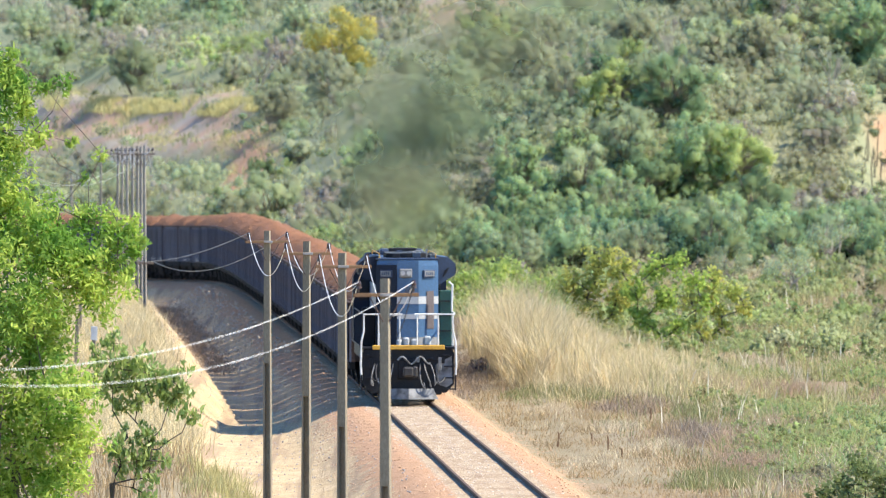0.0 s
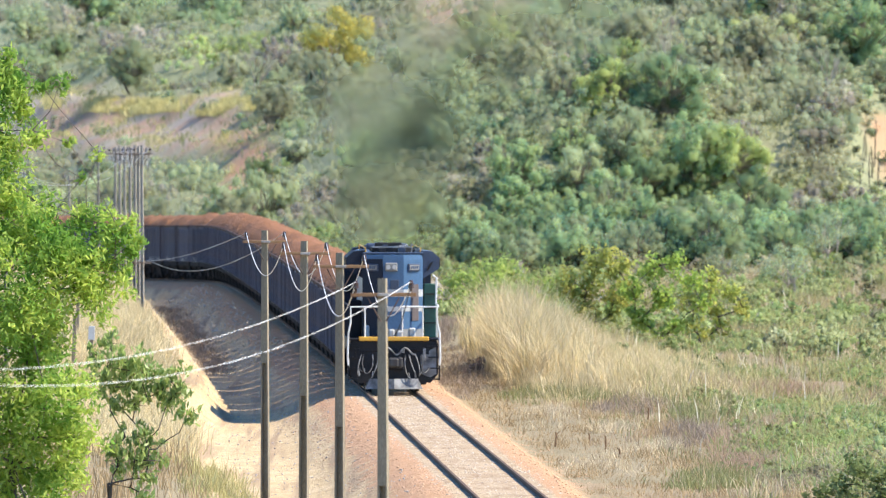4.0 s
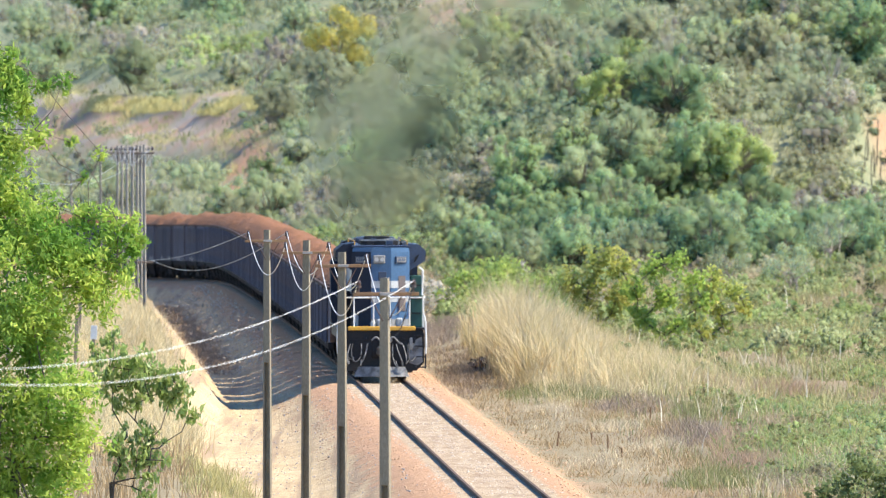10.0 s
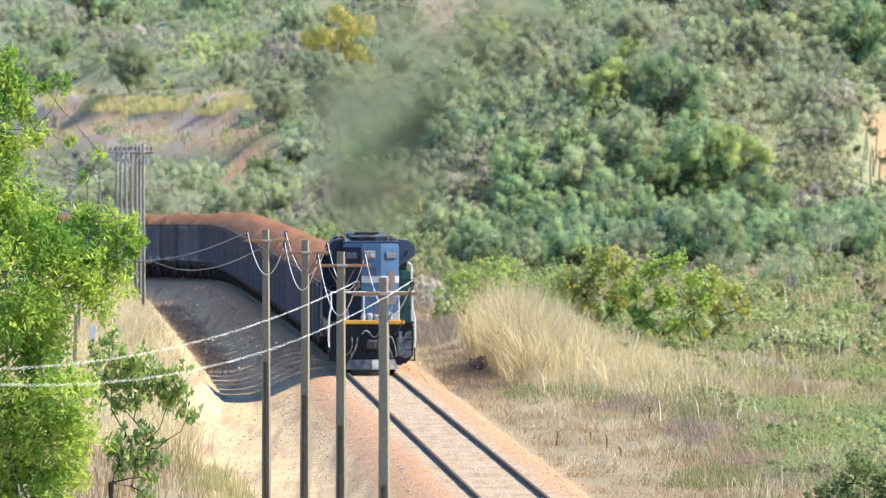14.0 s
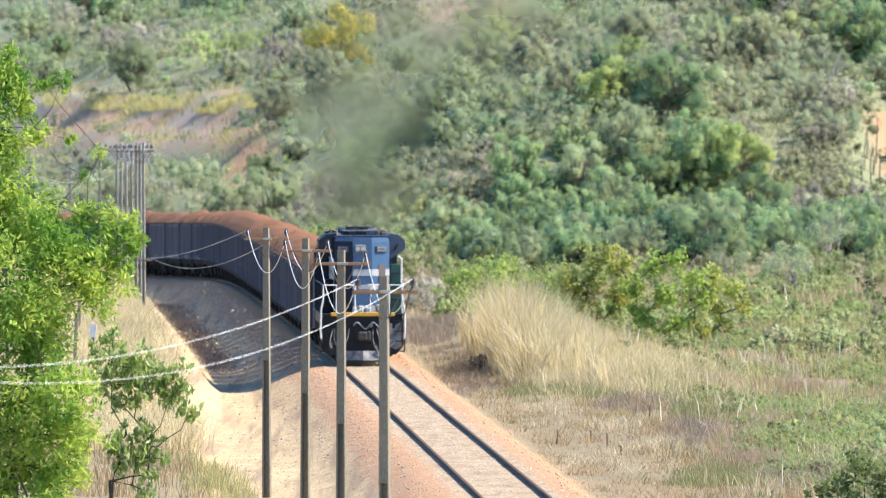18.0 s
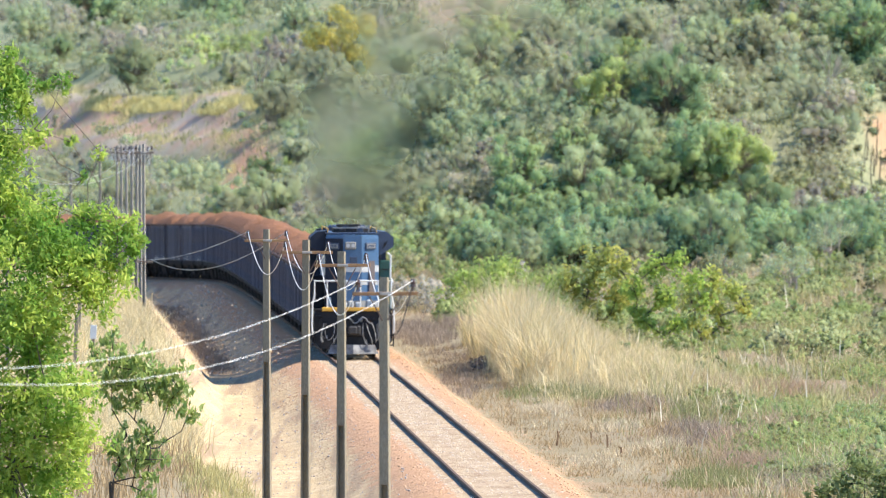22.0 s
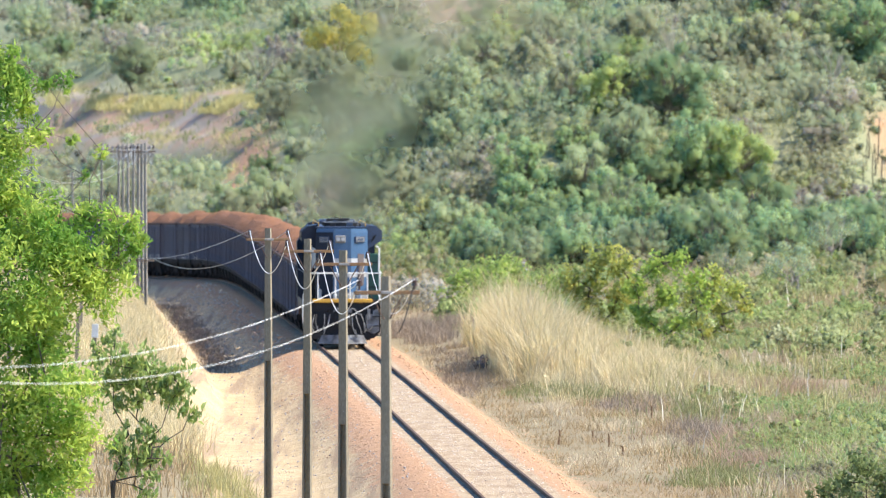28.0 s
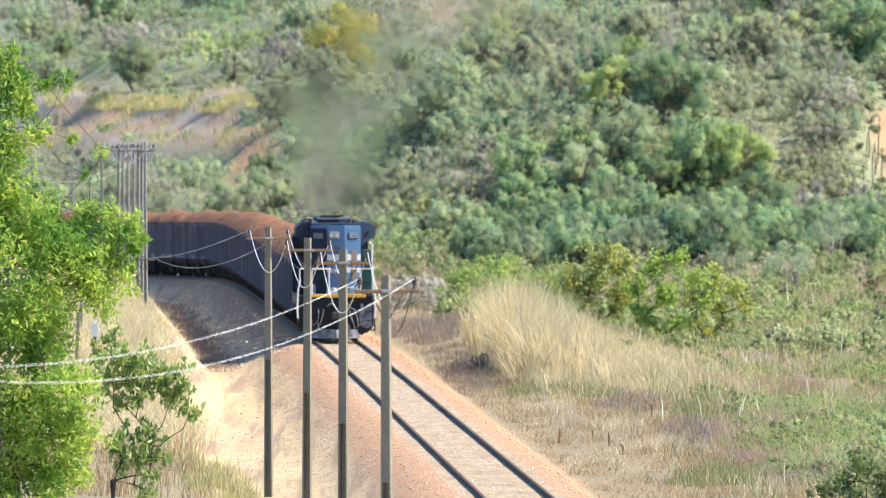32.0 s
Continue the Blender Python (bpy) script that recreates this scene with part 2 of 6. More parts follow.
G_TERR = leafy("yellow_green_grass", (0.50, 0.45, 0.18), (0.66, 0.59, 0.28), 0.3, 0.05, 0.7)
G_GREEN = leafy("green_grass", (0.20, 0.21, 0.08), (0.31, 0.31, 0.14), 0.3, 0.05, 0.7)
G_HILL = leafy("hill_grass", (0.24, 0.26, 0.11), (0.38, 0.37, 0.18), 0.3, 0.05, 0.7)


# ---- mesh helpers ----
def part(name, bm, material, parent=None, label=""):
    me = bpy.data.meshes.new(name)
    bm.normal_update()
    bm.to_mesh(me)
    bm.free()
    me.materials.append(material)
    ob = new(name, me)
    ob.parent = parent
    if label:
        tagged(ob, label)
    return ob


def again(ob, m, parent=None):
    """One more object on the same mesh."""
    o = new(ob.name.split(".")[0], ob.data)
    o.parent = parent or ob.parent
    o.matrix_basis = m
    for key in ob.keys():
        o[key] = ob[key]
    return o


def smooth(ob):
    ob.data.polygons.foreach_set("use_smooth", [True] * len(ob.data.polygons))
    return ob


def mesh_np(name, verts, faces, material, parent=None, normals=None):
    me = bpy.data.meshes.new(name)
    n, k = faces.shape
    me.vertices.add(len(verts))
    me.vertices.foreach_set("co", np.asarray(verts, dtype=np.float32).ravel())
    me.loops.add(n * k)
    me.loops.foreach_set("vertex_index", faces.astype(np.int32).ravel())
    me.polygons.add(n)
    me.polygons.foreach_set("loop_start", np.arange(0, n * k, k, dtype=np.int32))
    me.update(calc_edges=True)
    if normals is not None:
        me.polygons.foreach_set("use_smooth", np.ones(n, dtype=bool))
        me.normals_split_custom_set_from_vertices(normals)
    me.materials.append(material)
    ob = new(name, me)
    ob.parent = parent
    return ob


def box(bm, x0, x1, y0, y1, z0, z1, bevel=0.0):
    g = bmesh.ops.create_cube(bm, size=1.0, matrix=Matrix.Translation(((x0 + x1) / 2, (y0 + y1) / 2, (z0 + z1) / 2)) @ Matrix.Diagonal((x1 - x0, y1 - y0, z1 - z0, 1)))
    if bevel:
        es = list({e for v in g["verts"] for e in v.link_edges})
        bmesh.ops.bevel(bm, geom=es, offset=bevel, segments=1, affect="EDGES")
    return bm


def made_box(*a, bevel=0.0):
    return box(bmesh.new(), *a, bevel=bevel)


def rod(bm, p0, p1, r0, r1=None, n=8, caps=True):
    """A straight tapered bar of round section."""
    r1 = r0 if r1 is None else r1
    a, b = Vector(p0), Vector(p1)
    q = (b - a).to_track_quat("Z", "Y").to_matrix()
    rings = []
    for c, r in ((a, r0), (b, r1)):
        rings.append([bm.verts.new(c + q @ Vector((r * math.cos(2 * math.pi * i / n), r * math.sin(2 * math.pi * i / n), 0))) for i in range(n)])
    for i in range(n):
        bm.faces.new((rings[0][i], rings[0][(i + 1) % n], rings[1][(i + 1) % n], rings[1][i]))
    if caps:
        bm.faces.new(rings[0][::-1])
        bm.faces.new(rings[1])
    return bm


def pipe(bm, pts, r0, r1=None, n=6):
    """A bent bar through the points, tapering from r0 to r1."""
    r1 = r0 if r1 is None else r1
    pts = [Vector(p) for p in pts]
    rings = []
    for i, p in enumerate(pts):
        d = (pts[min(i + 1, len(pts) - 1)] - pts[max(i - 1, 0)]).normalized()
        q = d.to_track_quat("Z", "Y").to_matrix()
        r = r0 + (r1 - r0) * i / (len(pts) - 1)
        rings.append([bm.verts.new(p + q @ Vector((r * math.cos(2 * math.pi * k / n), r * math.sin(2 * math.pi * k / n), 0))) for k in range(n)])
    for a, b in zip(rings, rings[1:]):
        # nearest start, so that the skin does not twist
        s = min(range(n), key=lambda j: (b[j].co - a[0].co).length)
        for i in range(n):
            bm.faces.new((a[i], a[(i + 1) % n], b[(i + 1 + s) % n], b[(i + s) % n]))
    bm.faces.new(rings[0][::-1])
    bm.faces.new(rings[-1])
    return bm


def prism(bm, outline, y0, y1):
    """Extrude an outline of (x, z) from y0 to y1."""
    a = [bm.verts.new((x, y0, z)) for x, z in outline]
    b = [bm.verts.new((x, y1, z)) for x, z in outline]
    n = len(outline)
    for i in range(n):
        bm.faces.new((a[i], a[(i + 1) % n], b[(i + 1) % n], b[i]))
    bm.faces.new(a[::-1])
    bm.faces.new(b)
    bmesh.ops.recalc_face_normals(bm, faces=bm.faces)
    return bm


# ---- the lie of the land ----
def sstep(a, b, v):
    t = min(1.0, max(0.0, (v - a) / (b - a)))
    return t * t * (3 - 2 * t)


BEND_Y, BEND_R = 684.0, 282.0  # where the line turns into the sharp left-hand bend, and its radius


def straight(y):
    return 1.78 - 0.0308 * (y - 317) - max(0.0, y - 430) ** 2 / 50600


BEND_T = math.atan(0.0308 + 2 * (BEND_Y - 430) / 50600)
BEND_C = (straight(BEND_Y) - BEND_R * math.cos(BEND_T), BEND_Y - BEND_R * math.sin(BEND_T))


def axis(y):
    """Sideways place of the track's centre line, and past the bend of the valley's line."""
    if y <= BEND_Y:
        return straight(y)
    e = min(y, 1020) - 600
    return straight(BEND_Y) - 0.0308 * (y - BEND_Y) - (e * e - 84 * 84) / 5000 - max(0.0, y - 1020) * 2 * 420 / 5000


def rail_z(d):
    """Height of the rail d metres along the line: level, then falling gently into the bend."""
    e = min(max(0.0, d - 628.5), 230)
    return -0.0101 * (e * e / 120 if e < 60 else e - 30)


def centre_line(d):
    """Place and heading of the centre line d metres along it."""
    if d <= BEND_Y:
        return straight(d), d, math.atan(0.0308 + 2 * max(0.0, d - 430) / 50600)
    a = BEND_T + (d - BEND_Y) / BEND_R
    return BEND_C[0] + BEND_R * math.cos(a), BEND_C[1] + BEND_R * math.sin(a), a


def beside(x, y):
    """Distance along the line and, to the right of it, across it."""
    if y > BEND_Y - 10:
        a = math.atan2(y - BEND_C[1], x - BEND_C[0])
        if a > BEND_T:
            return BEND_Y + BEND_R * (a - BEND_T), math.hypot(x - BEND_C[0], y - BEND_C[1]) - BEND_R
    return y, x - axis(y)


def land(x, y):
    d, u = beside(x, y)
    r = rail_z(d)
    n1 = noise.noise((x * 0.045, y * 0.02, 1.3))
    n2 = noise.noise((x * 0.22, y * 0.11, 7.7))
    n3 = noise.noise((x * 0.9, y * 0.5, 3.1))
    if abs(u) < 1.5:
        z = r - 0.115 + 0.012 * n3
    elif u <= -1.5:
        z = r - 0.115 - 0.935 * sstep(1.5, 4.4, -u) + 0.03 * n3
        z += 0.045 * math.sin(y * 0.95 + 2 * n2) * sstep(3.0, 3.8, -u) * sstep(6.0, 5.1, -u) * sstep(415, 435, y)
        bank = 0.55 + 0.95 * sstep(375, 470, y)
        foot = 0.85 * sstep(405, 440, y)
        z += (bank + 0.25 * n2) * sstep(5.9 - foot, 8.3 - 2 * foot, -u)
        z += 0.05 * max(0.0, -u - 8.5) + 0.6 * n1 * sstep(9, 16, -u)
        z -= r * sstep(14, 30, -u)
    else:
        z = r - 0.115 - 0.605 * sstep(1.7, 2.9, u) + 0.03 * n3 + 0.12 * n2 * sstep(2.5, 5, u)
        z += 0.03 * max(0.0, min(u, x - axis(y)) - 4.5) + 0.5 * n1 * sstep(8, 16, u)
        z += 0.9 * math.exp(-((u - 8.5) / 4) ** 2 - ((y - 495) / 45) ** 2)
        z -= r * sstep(6, 16, u)
        e = min(y - 790 + 14 * n1, 1.3 * (x - axis(y) - 9))
        if e > 0:
            h = 0.30 * e * sstep(0, 30, e) + 1.6 * n1 * sstep(0, 30, e) + 0.7 * n2 * sstep(0, 20, e)
            cut = sstep(-13, -18, x)
            if cut > 0:  # benches cut into the far slope
                h += cut * 0.9 * 3.4 / 6.283 * math.sin(6.283 * (h - 4.6 + 1.5 * n1) / 3.4)
            z += 90 * (1 - math.exp(-max(h, 0) / 90))
    # the rise on which the camera stands
    k = 1 - sstep(6, 90, y)
    return z * (1 - k) + 8.4 * k


def bare_soil(x, y, z):
    """Where the hillside is cut and bare: the terraces far along the line, and a slip at the other end."""
    if y < 780:
        return 0.0
    w = 2.2 * noise.noise((x * 0.12, y * 0.04, 4.4))
    cut = sstep(-13, -17, x) * sstep(3.6, 5.2, z + w) * sstep(10.2, 8.6, z + w)
    spill = math.exp(-((x + 14.1) / 2.1) ** 2 - ((y - 932) / 26) ** 2)
    slip = sstep(26.6, 27.3, x) * sstep(3.5, 4.5, z) * sstep(8.5, 7.5, z)
    upper = sstep(14.0, 15.2, z + 0.3 * w) * math.exp(-((x - 1) / 5) ** 2)
    return max(cut, slip, sstep(0.3, 0.7, upper), sstep(0.25, 0.6, spill + 0.12 * w))


def ground_material():
    m, nt, p, _ = node_mat("earth_and_grass")
    tc = nt.nodes.new("ShaderNodeTexCoord").outputs["Object"]
    at = nt.nodes.new("ShaderNodeAttribute")
    at.attribute_name = "across"
    u = at.outputs["Fac"]
    wob = noise_out(nt, tc, 0.9, 7, 0.75, 0.0, 1.0)

    def wobble(amount):
        a = nt.nodes.new("ShaderNodeMath")
        a.operation, a.inputs[1].default_value, a.inputs[2].default_value = "MULTIPLY_ADD", amount, -amount / 2
        link(nt, wob, a.inputs[0])
        s = nt.nodes.new("ShaderNodeMath")
        link(nt, u, s.inputs[0])
        link(nt, a.outputs[0], s.inputs[1])
        return s.outputs[0]

    def band(sock, lo, hi, soft):
        r1, r2, mu = nt.nodes.new("ShaderNodeMapRange"), nt.nodes.new("ShaderNodeMapRange"), nt.nodes.new("ShaderNodeMath")
        r1.inputs[1].default_value, r1.inputs[2].default_value = lo, lo + soft
        r2.inputs[1].default_value, r2.inputs[2].default_value = hi, hi - soft
        link(nt, sock, r1.inputs[0])
        link(nt, sock, r2.inputs[0])
        mu.operation = "MULTIPLY"
        link(nt, r1.outputs[0], mu.inputs[0])
        link(nt, r2.outputs[0], mu.inputs[1])
        return mu.outputs[0]

    soil = mixcol(nt, noise_out(nt, tc, 0.16, 5), (0.33, 0.265, 0.16), (0.28, 0.235, 0.14))
    soil = mixcol(nt, noise_out(nt, tc, 0.07, 4, 0.6, 0.55, 0.68), soil, (0.38, 0.265, 0.16))
    soil = mixcol(nt, noise_out(nt, tc, 2.2, 4, 0.6, 0.4, 0.8), soil, (0.23, 0.185, 0.11))
    ah = nt.nodes.new("ShaderNodeAttribute")
    ah.attribute_name = "hill"
    scrub = mixcol(nt, noise_out(nt, tc, 0.12, 5), (0.22, 0.245, 0.135), (0.29, 0.29, 0.17))
    soil = mixcol(nt, ah.outputs["Fac"], soil, scrub)
    ab = nt.nodes.new("ShaderNodeAttribute")
    ab.attribute_name = "bare"
    bare = mixcol(nt, noise_out(nt, tc, 0.25, 5, 0.6), (0.40, 0.32, 0.26), (0.36, 0.31, 0.22))
    bare = mixcol(nt, noise_out(nt, tc, 0.1, 3, 0.6, 0.45, 0.6), bare, (0.43, 0.27, 0.18))
    ao = nt.nodes.new("ShaderNodeAttribute")
    ao.attribute_name = "slip"
    bare = mixcol(nt, ao.outputs["Fac"], bare, mixcol(nt, noise_out(nt, tc, 0.5, 4, 0.6), (0.50, 0.27, 0.15), (0.40, 0.25, 0.16)))
    soil = mixcol(nt, ab.outputs["Fac"], soil, bare)
    road = mixcol(nt, noise_out(nt, tc, 0.5, 5), (0.54, 0.395, 0.215), (0.64, 0.495, 0.29))
    road = mixcol(nt, noise_out(nt, tc, 5, 4, 0.6, 0.45, 0.75), road, (0.34, 0.23, 0.14))
    mp = nt.nodes.new("ShaderNodeMapping")
    mp.inputs["Scale"].default_value = (1.6, 0.03, 1)
    link(nt, tc, mp.inputs["Vector"])
    road = mixcol(nt, noise_out(nt, mp.outputs[0], 1.0, 4, 0.6, 0.48, 0.62), road, (0.36, 0.26, 0.16))
    gravel = mixcol(nt, noise_out(nt, tc, 7, 5, 0.75, 0.3, 0.7), (0.34, 0.25, 0.155), (0.58, 0.455, 0.30))
    mp2 = nt.nodes.new("ShaderNodeMapping")  # dust and spilt ore drawn out along the line
    mp2.inputs["Scale"].default_value = (2.6, 0.5, 1)
    link(nt, tc, mp2.inputs["Vector"])
    streaks = noise_out(nt, mp2.outputs[0], 1.0, 5, 0.65, 0.4, 0.62)
    gravel = mixcol(nt, streaks, gravel, (0.31, 0.215, 0.135))
    gravel = mixcol(nt, noise_out(nt, tc, 0.4, 4, 0.5, 0.4, 0.7), gravel, (0.45, 0.34, 0.225))
    red = mixcol(nt, noise_out(nt, tc, 6, 4, 0.7, 0.3, 0.7), (0.34, 0.18, 0.095), (0.54, 0.35, 0.205))
    red = mixcol(nt, streaks, red, (0.50, 0.295, 0.165))
    col = mixcol(nt, band(wobble(1.6), -7.5, -1.5, 0.7), soil, road)
    col = mixcol(nt, band(wobble(3.0), -2.9, 2.9, 0.35), col, red)
    col = mixcol(nt, band(wobble(0.3), -1.35, 1.35, 0.15), col, gravel)
    link(nt, col, p.inputs["Base Color"])
    p.inputs["Roughness"].default_value = 0.95
    p.inputs["Specular IOR Level"].default_value = 0.15
    b = nt.nodes.new("ShaderNodeBump")
    b.inputs["Strength"].default_value, b.inputs["Distance"].default_value = 0.8, 0.08
    link(nt, noise_out(nt, tc, 7, 5, 0.7, 0.2, 0.8), b.inputs["Height"])
    link(nt, b.outputs[0], p.inputs["Normal"])
    return m


def build_ground():
    us = [-4000, -2500, -1500, -900, -500, -300, -200, -140, -100] + list(np.arange(-75, -16, 2.0)) + list(np.arange(-16, 16.01, 0.35)) + list(np.arange(18, 100, 2.0)) + [110, 130, 160, 200, 300, 500, 900, 1500, 2500, 4000]
    ys = [-4000, -2000, -1000, -500, -200, -60, -20, 0, 10, 20, 30, 45, 60, 75, 90, 120, 160, 200, 240, 280] + list(np.arange(300, 1080, 3.0)) + [1090, 1110, 1150, 1200, 1300, 1500, 2000, 2800, 4500]
    vs, across, hill, bare, slips = [], [], [], [], []
    for y in ys:
        ax = axis(max(y, 0))
        for u in us:
            x = ax + u
            vs.append((x, y, land(x, y)))
            across.append(beside(x, y)[1])
            hill.append(sstep(775, 800, y) if u > 6 else 0.0)
            bare.append(bare_soil(x, y, vs[-1][2]))
            slips.append(max(sstep(-18.5, -15.5, x) * sstep(1000, 960, y), sstep(20, 24, x)))
    w = len(us)
    i = np.arange(len(ys) - 1)[:, None] * w + np.arange(w - 1)[None, :]
    faces = np.stack([i, i + 1, i + w + 1, i + w], -1).reshape(-1, 4)
    ob = smooth(mesh_np("ground", np.array(vs), faces, ground_material()))
    ob.data.attributes.new("across", "FLOAT", "POINT").data.foreach_set("value", np.array(across, dtype=np.float32))
    ob.data.attributes.new("hill", "FLOAT", "POINT").data.foreach_set("value", np.array(hill, dtype=np.float32))
    ob.data.attributes.new("bare", "FLOAT", "POINT").data.foreach_set("value", np.array(bare, dtype=np.float32))
    ob.data.attributes.new("slip", "FLOAT", "POINT").data.foreach_set("value", np.array(slips, dtype=np.float32))
    return tagged(ob, "dry grassy earth with a sandy service road and gravel track bed", "ground", kind="structure")


def build_rails():
    prof = [(-0.07, -0.172), (0.07, -0.172), (0.07, -0.158), (0.016, -0.13), (0.016, -0.045), (0.037, -0.035), (0.037, -0.004), (0.03, 0), (-0.03, 0), (-0.037, -0.004), (-0.037, -0.035), (-0.016, -0.045), (-0.016, -0.13), (-0.07, -0.158)]
    track = tagged(new("railway_track"), "broad-gauge railway track of two rusty brown rails in ballast", "railway track", kind="structure")
    for side in (-1, 1):
        bm = bmesh.new()
        last = None
        for d in np.arange(236, 1000, 4.0):
            x, y, t = centre_line(d)
            ring = [bm.verts.new((x + (side * 0.836 + a) * math.cos(t), y + (side * 0.836 + a) * math.sin(t), rail_z(d) + b)) for a, b in prof]
            if last:
                for k in range(len(prof)):
                    bm.faces.new((last[k], last[(k + 1) % len(prof)], ring[(k + 1) % len(prof)], ring[k]))
            last = ring
        bmesh.ops.recalc_face_normals(bm, faces=bm.faces)
        part("rail", bm, M_RAIL, track)
    return track


# ---- the train ----
def bogie(parent, y, z=0.0, gauge=0.8, wb=1.75, axles=2, name="bogie", material=M_BLACK):
    """Side frames, springs and wheelsets under a vehicle."""
    bm = bmesh.new()
    half = wb * (axles - 1) / 2
    for s in (-1, 1):
        xo = s * 1.02
        box(bm, xo - 0.08, xo + 0.08, y - half - 0.3, y + half + 0.3, 0.62, 0.78, 0.02)
        for k in range(axles):
            ya = y - half + k * wb
            box(bm, xo - 0.1, xo + 0.1, ya - 0.17, ya + 0.17, 0.36, 0.64, 0.03)
        for k in range(axles - 1):
            ym = y - half + (k + 0.5) * wb
            rod(bm, (xo, ym - 0.15, 0.3), (xo, ym - 0.15, 0.62), 0.09)
            rod(bm, (xo, ym + 0.15, 0.3), (xo, ym + 0.15, 0.62), 0.09)
            box(bm, xo - 0.09, xo + 0.09, ym - 0.4, ym + 0.4, 0.22, 0.32, 0.02)
    box(bm, -1.0, 1.0, y - 0.2, y + 0.2, 0.5, 0.75, 0.03)
    b = part(name, bm, material, parent)
    sets = []
    for k in range(axles):
        wheel = bmesh.new()
        for s in (-1, 1):
            rod(wheel, (s * 0.74, 0, 0), (s * 0.87, 0, 0), 0.46, 0.45, 18)
            rod(wheel, (s * 0.71, 0, 0), (s * 0.74, 0, 0), 0.49, 0.49, 18)
            rod(wheel, (s * 0.87, 0, 0), (s * 0.96, 0, 0), 0.13, 0.10, 10)
            for a in range(3):
                c = Vector((s * 0.88, 0.28 * math.cos(a * 2.094), 0.28 * math.sin(a * 2.094)))
                box(wheel, c.x - 0.005, c.x + 0.005, c.y - 0.05, c.y + 0.05, c.z - 0.05, c.z + 0.05)
        rod(wheel, (-0.72, 0, 0), (0.72, 0, 0), 0.08, None, 8)
        w = part("wheelset", wheel, M_WHEEL if material == M_BLACK else material, b)
        w.location = (0, y - half + k * wb, 0.455)
        sets.append(w)
    return b, sets


def build_locomotive():
    """The end that faces the camera is at local y = -10.5; rail top is local z = 0."""
    loco = tagged(new("locomotive"), "blue diesel locomotive with white bands, handrails and black pilot", "locomotive")
    f = -10.5
    # underframe and walkway
    part("underframe", made_box(-1.42, 1.42, f + 0.35, 10.4, 1.32, 1.72, bevel=0.03), M_BLACK, loco)
    part("walkway", made_box(-1.5, 1.5, f + 0.3, 10.4, 1.72, 1.78, bevel=0.01), M_BLACK, loco)
    part("fuel_tank", made_box(-1.3, 1.3, -2.6, 2.6, 0.45, 1.32, bevel=0.15), M_BLACK, loco)
    # long hood with a three-sided end
    bm = bmesh.new()
    plan = [(-0.98, f + 1.35), (-0.34, f + 0.85), (0.34, f + 0.85), (0.98, f + 1.35), (0.98, 5.6), (-0.98, 5.6)]
    levels = [(1.78, 1.0), (4.36, 1.0), (4.52, 0.97)]
    rings = [[bm.verts.new((x * s, y, z)) for x, y in plan] for z, s in levels]
    for a, b in zip(rings, rings[1:]):
        for i in range(6):
            bm.faces.new((a[i], a[(i + 1) % 6], b[(i + 1) % 6], b[i]))
    bm.faces.new(rings[-1])
    bm.faces.new(rings[0][::-1])
    part("hood", bm, M_BLUE, loco, "blue hood with a three-sided end")
    # white bands wrapped round the hood end, and the pale skirt
    for z0, z1, m, lab in ((3.14, 3.38, M_BAND, "dulled white band"), (2.66, 2.82, M_BAND, "dulled white band"), (1.79, 2.08, M_GREYP, "scuffed pale grey skirt")):
        bm = bmesh.new()
        e = 0.006
        pl = [(-0.985, f + 1.35), (-0.342, f + 0.85 - e), (0.342, f + 0.85 - e), (0.985, f + 1.35), (0.985, f + 2.2), (0.96, f + 2.2), (-0.96, f + 2.2), (-0.985, f + 2.2)]
        lo, hi = [[bm.verts.new((x, y - e, z)) for x, y in pl] for z in (z0, z1)]
        for i in range(8):
            bm.faces.new((lo[i], lo[(i + 1) % 8], hi[(i + 1) % 8], hi[i]))
        bm.faces.new(hi)
        bm.faces.new(lo[::-1])
        part("paint_band", bm, m, loco, lab)
    # near-black navy sheet: the shade on this hood corner put into colour
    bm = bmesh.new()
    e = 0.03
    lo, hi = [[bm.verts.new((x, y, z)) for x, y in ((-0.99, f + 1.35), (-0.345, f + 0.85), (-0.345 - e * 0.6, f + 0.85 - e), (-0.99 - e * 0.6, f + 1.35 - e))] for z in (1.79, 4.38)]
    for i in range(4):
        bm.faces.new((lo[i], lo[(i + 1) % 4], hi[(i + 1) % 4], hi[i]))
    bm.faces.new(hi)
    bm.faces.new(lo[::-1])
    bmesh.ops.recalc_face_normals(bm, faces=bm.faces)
    part("hood_corner_panel", bm, M_SHADE, loco, "near-black navy sheet as shade on the hood corner")
    part("vent", made_box(-0.1, 0.18, f + 0.82, f + 0.85, 3.40, 3.70, bevel=0.01), M_NAVY, loco, "small dark vent")
    # flared radiators
    for s in (-1, 1):
        bm = prism(bmesh.new(), [(s * 0.97, 3.72), (s * 1.52, 4.05), (s * 1.54, 4.42), (s * 1.30, 4.62), (s * 0.9, 4.66)], f + 1.5, -3.2)
        # the left wing gets darker navy, shade put into its colour
        r = part("radiator_wing", bm, M_NAVY if s > 0 else M_SHADE, loco, "dark blue flared radiator")
        for k in range(8):
            y = f + 1.8 + k * 0.65
            part("louvre", made_box(s * 1.535 - 0.02, s * 1.535 + 0.02, y, y + 0.5, 4.1, 4.38), M_BLACK, r)
    bm = bmesh.new()
    box(bm, -1.0, 1.0, f + 1.3, 5.6, 4.53, 4.6, 0.02)
    part("roof", bm, M_NAVY, loco)
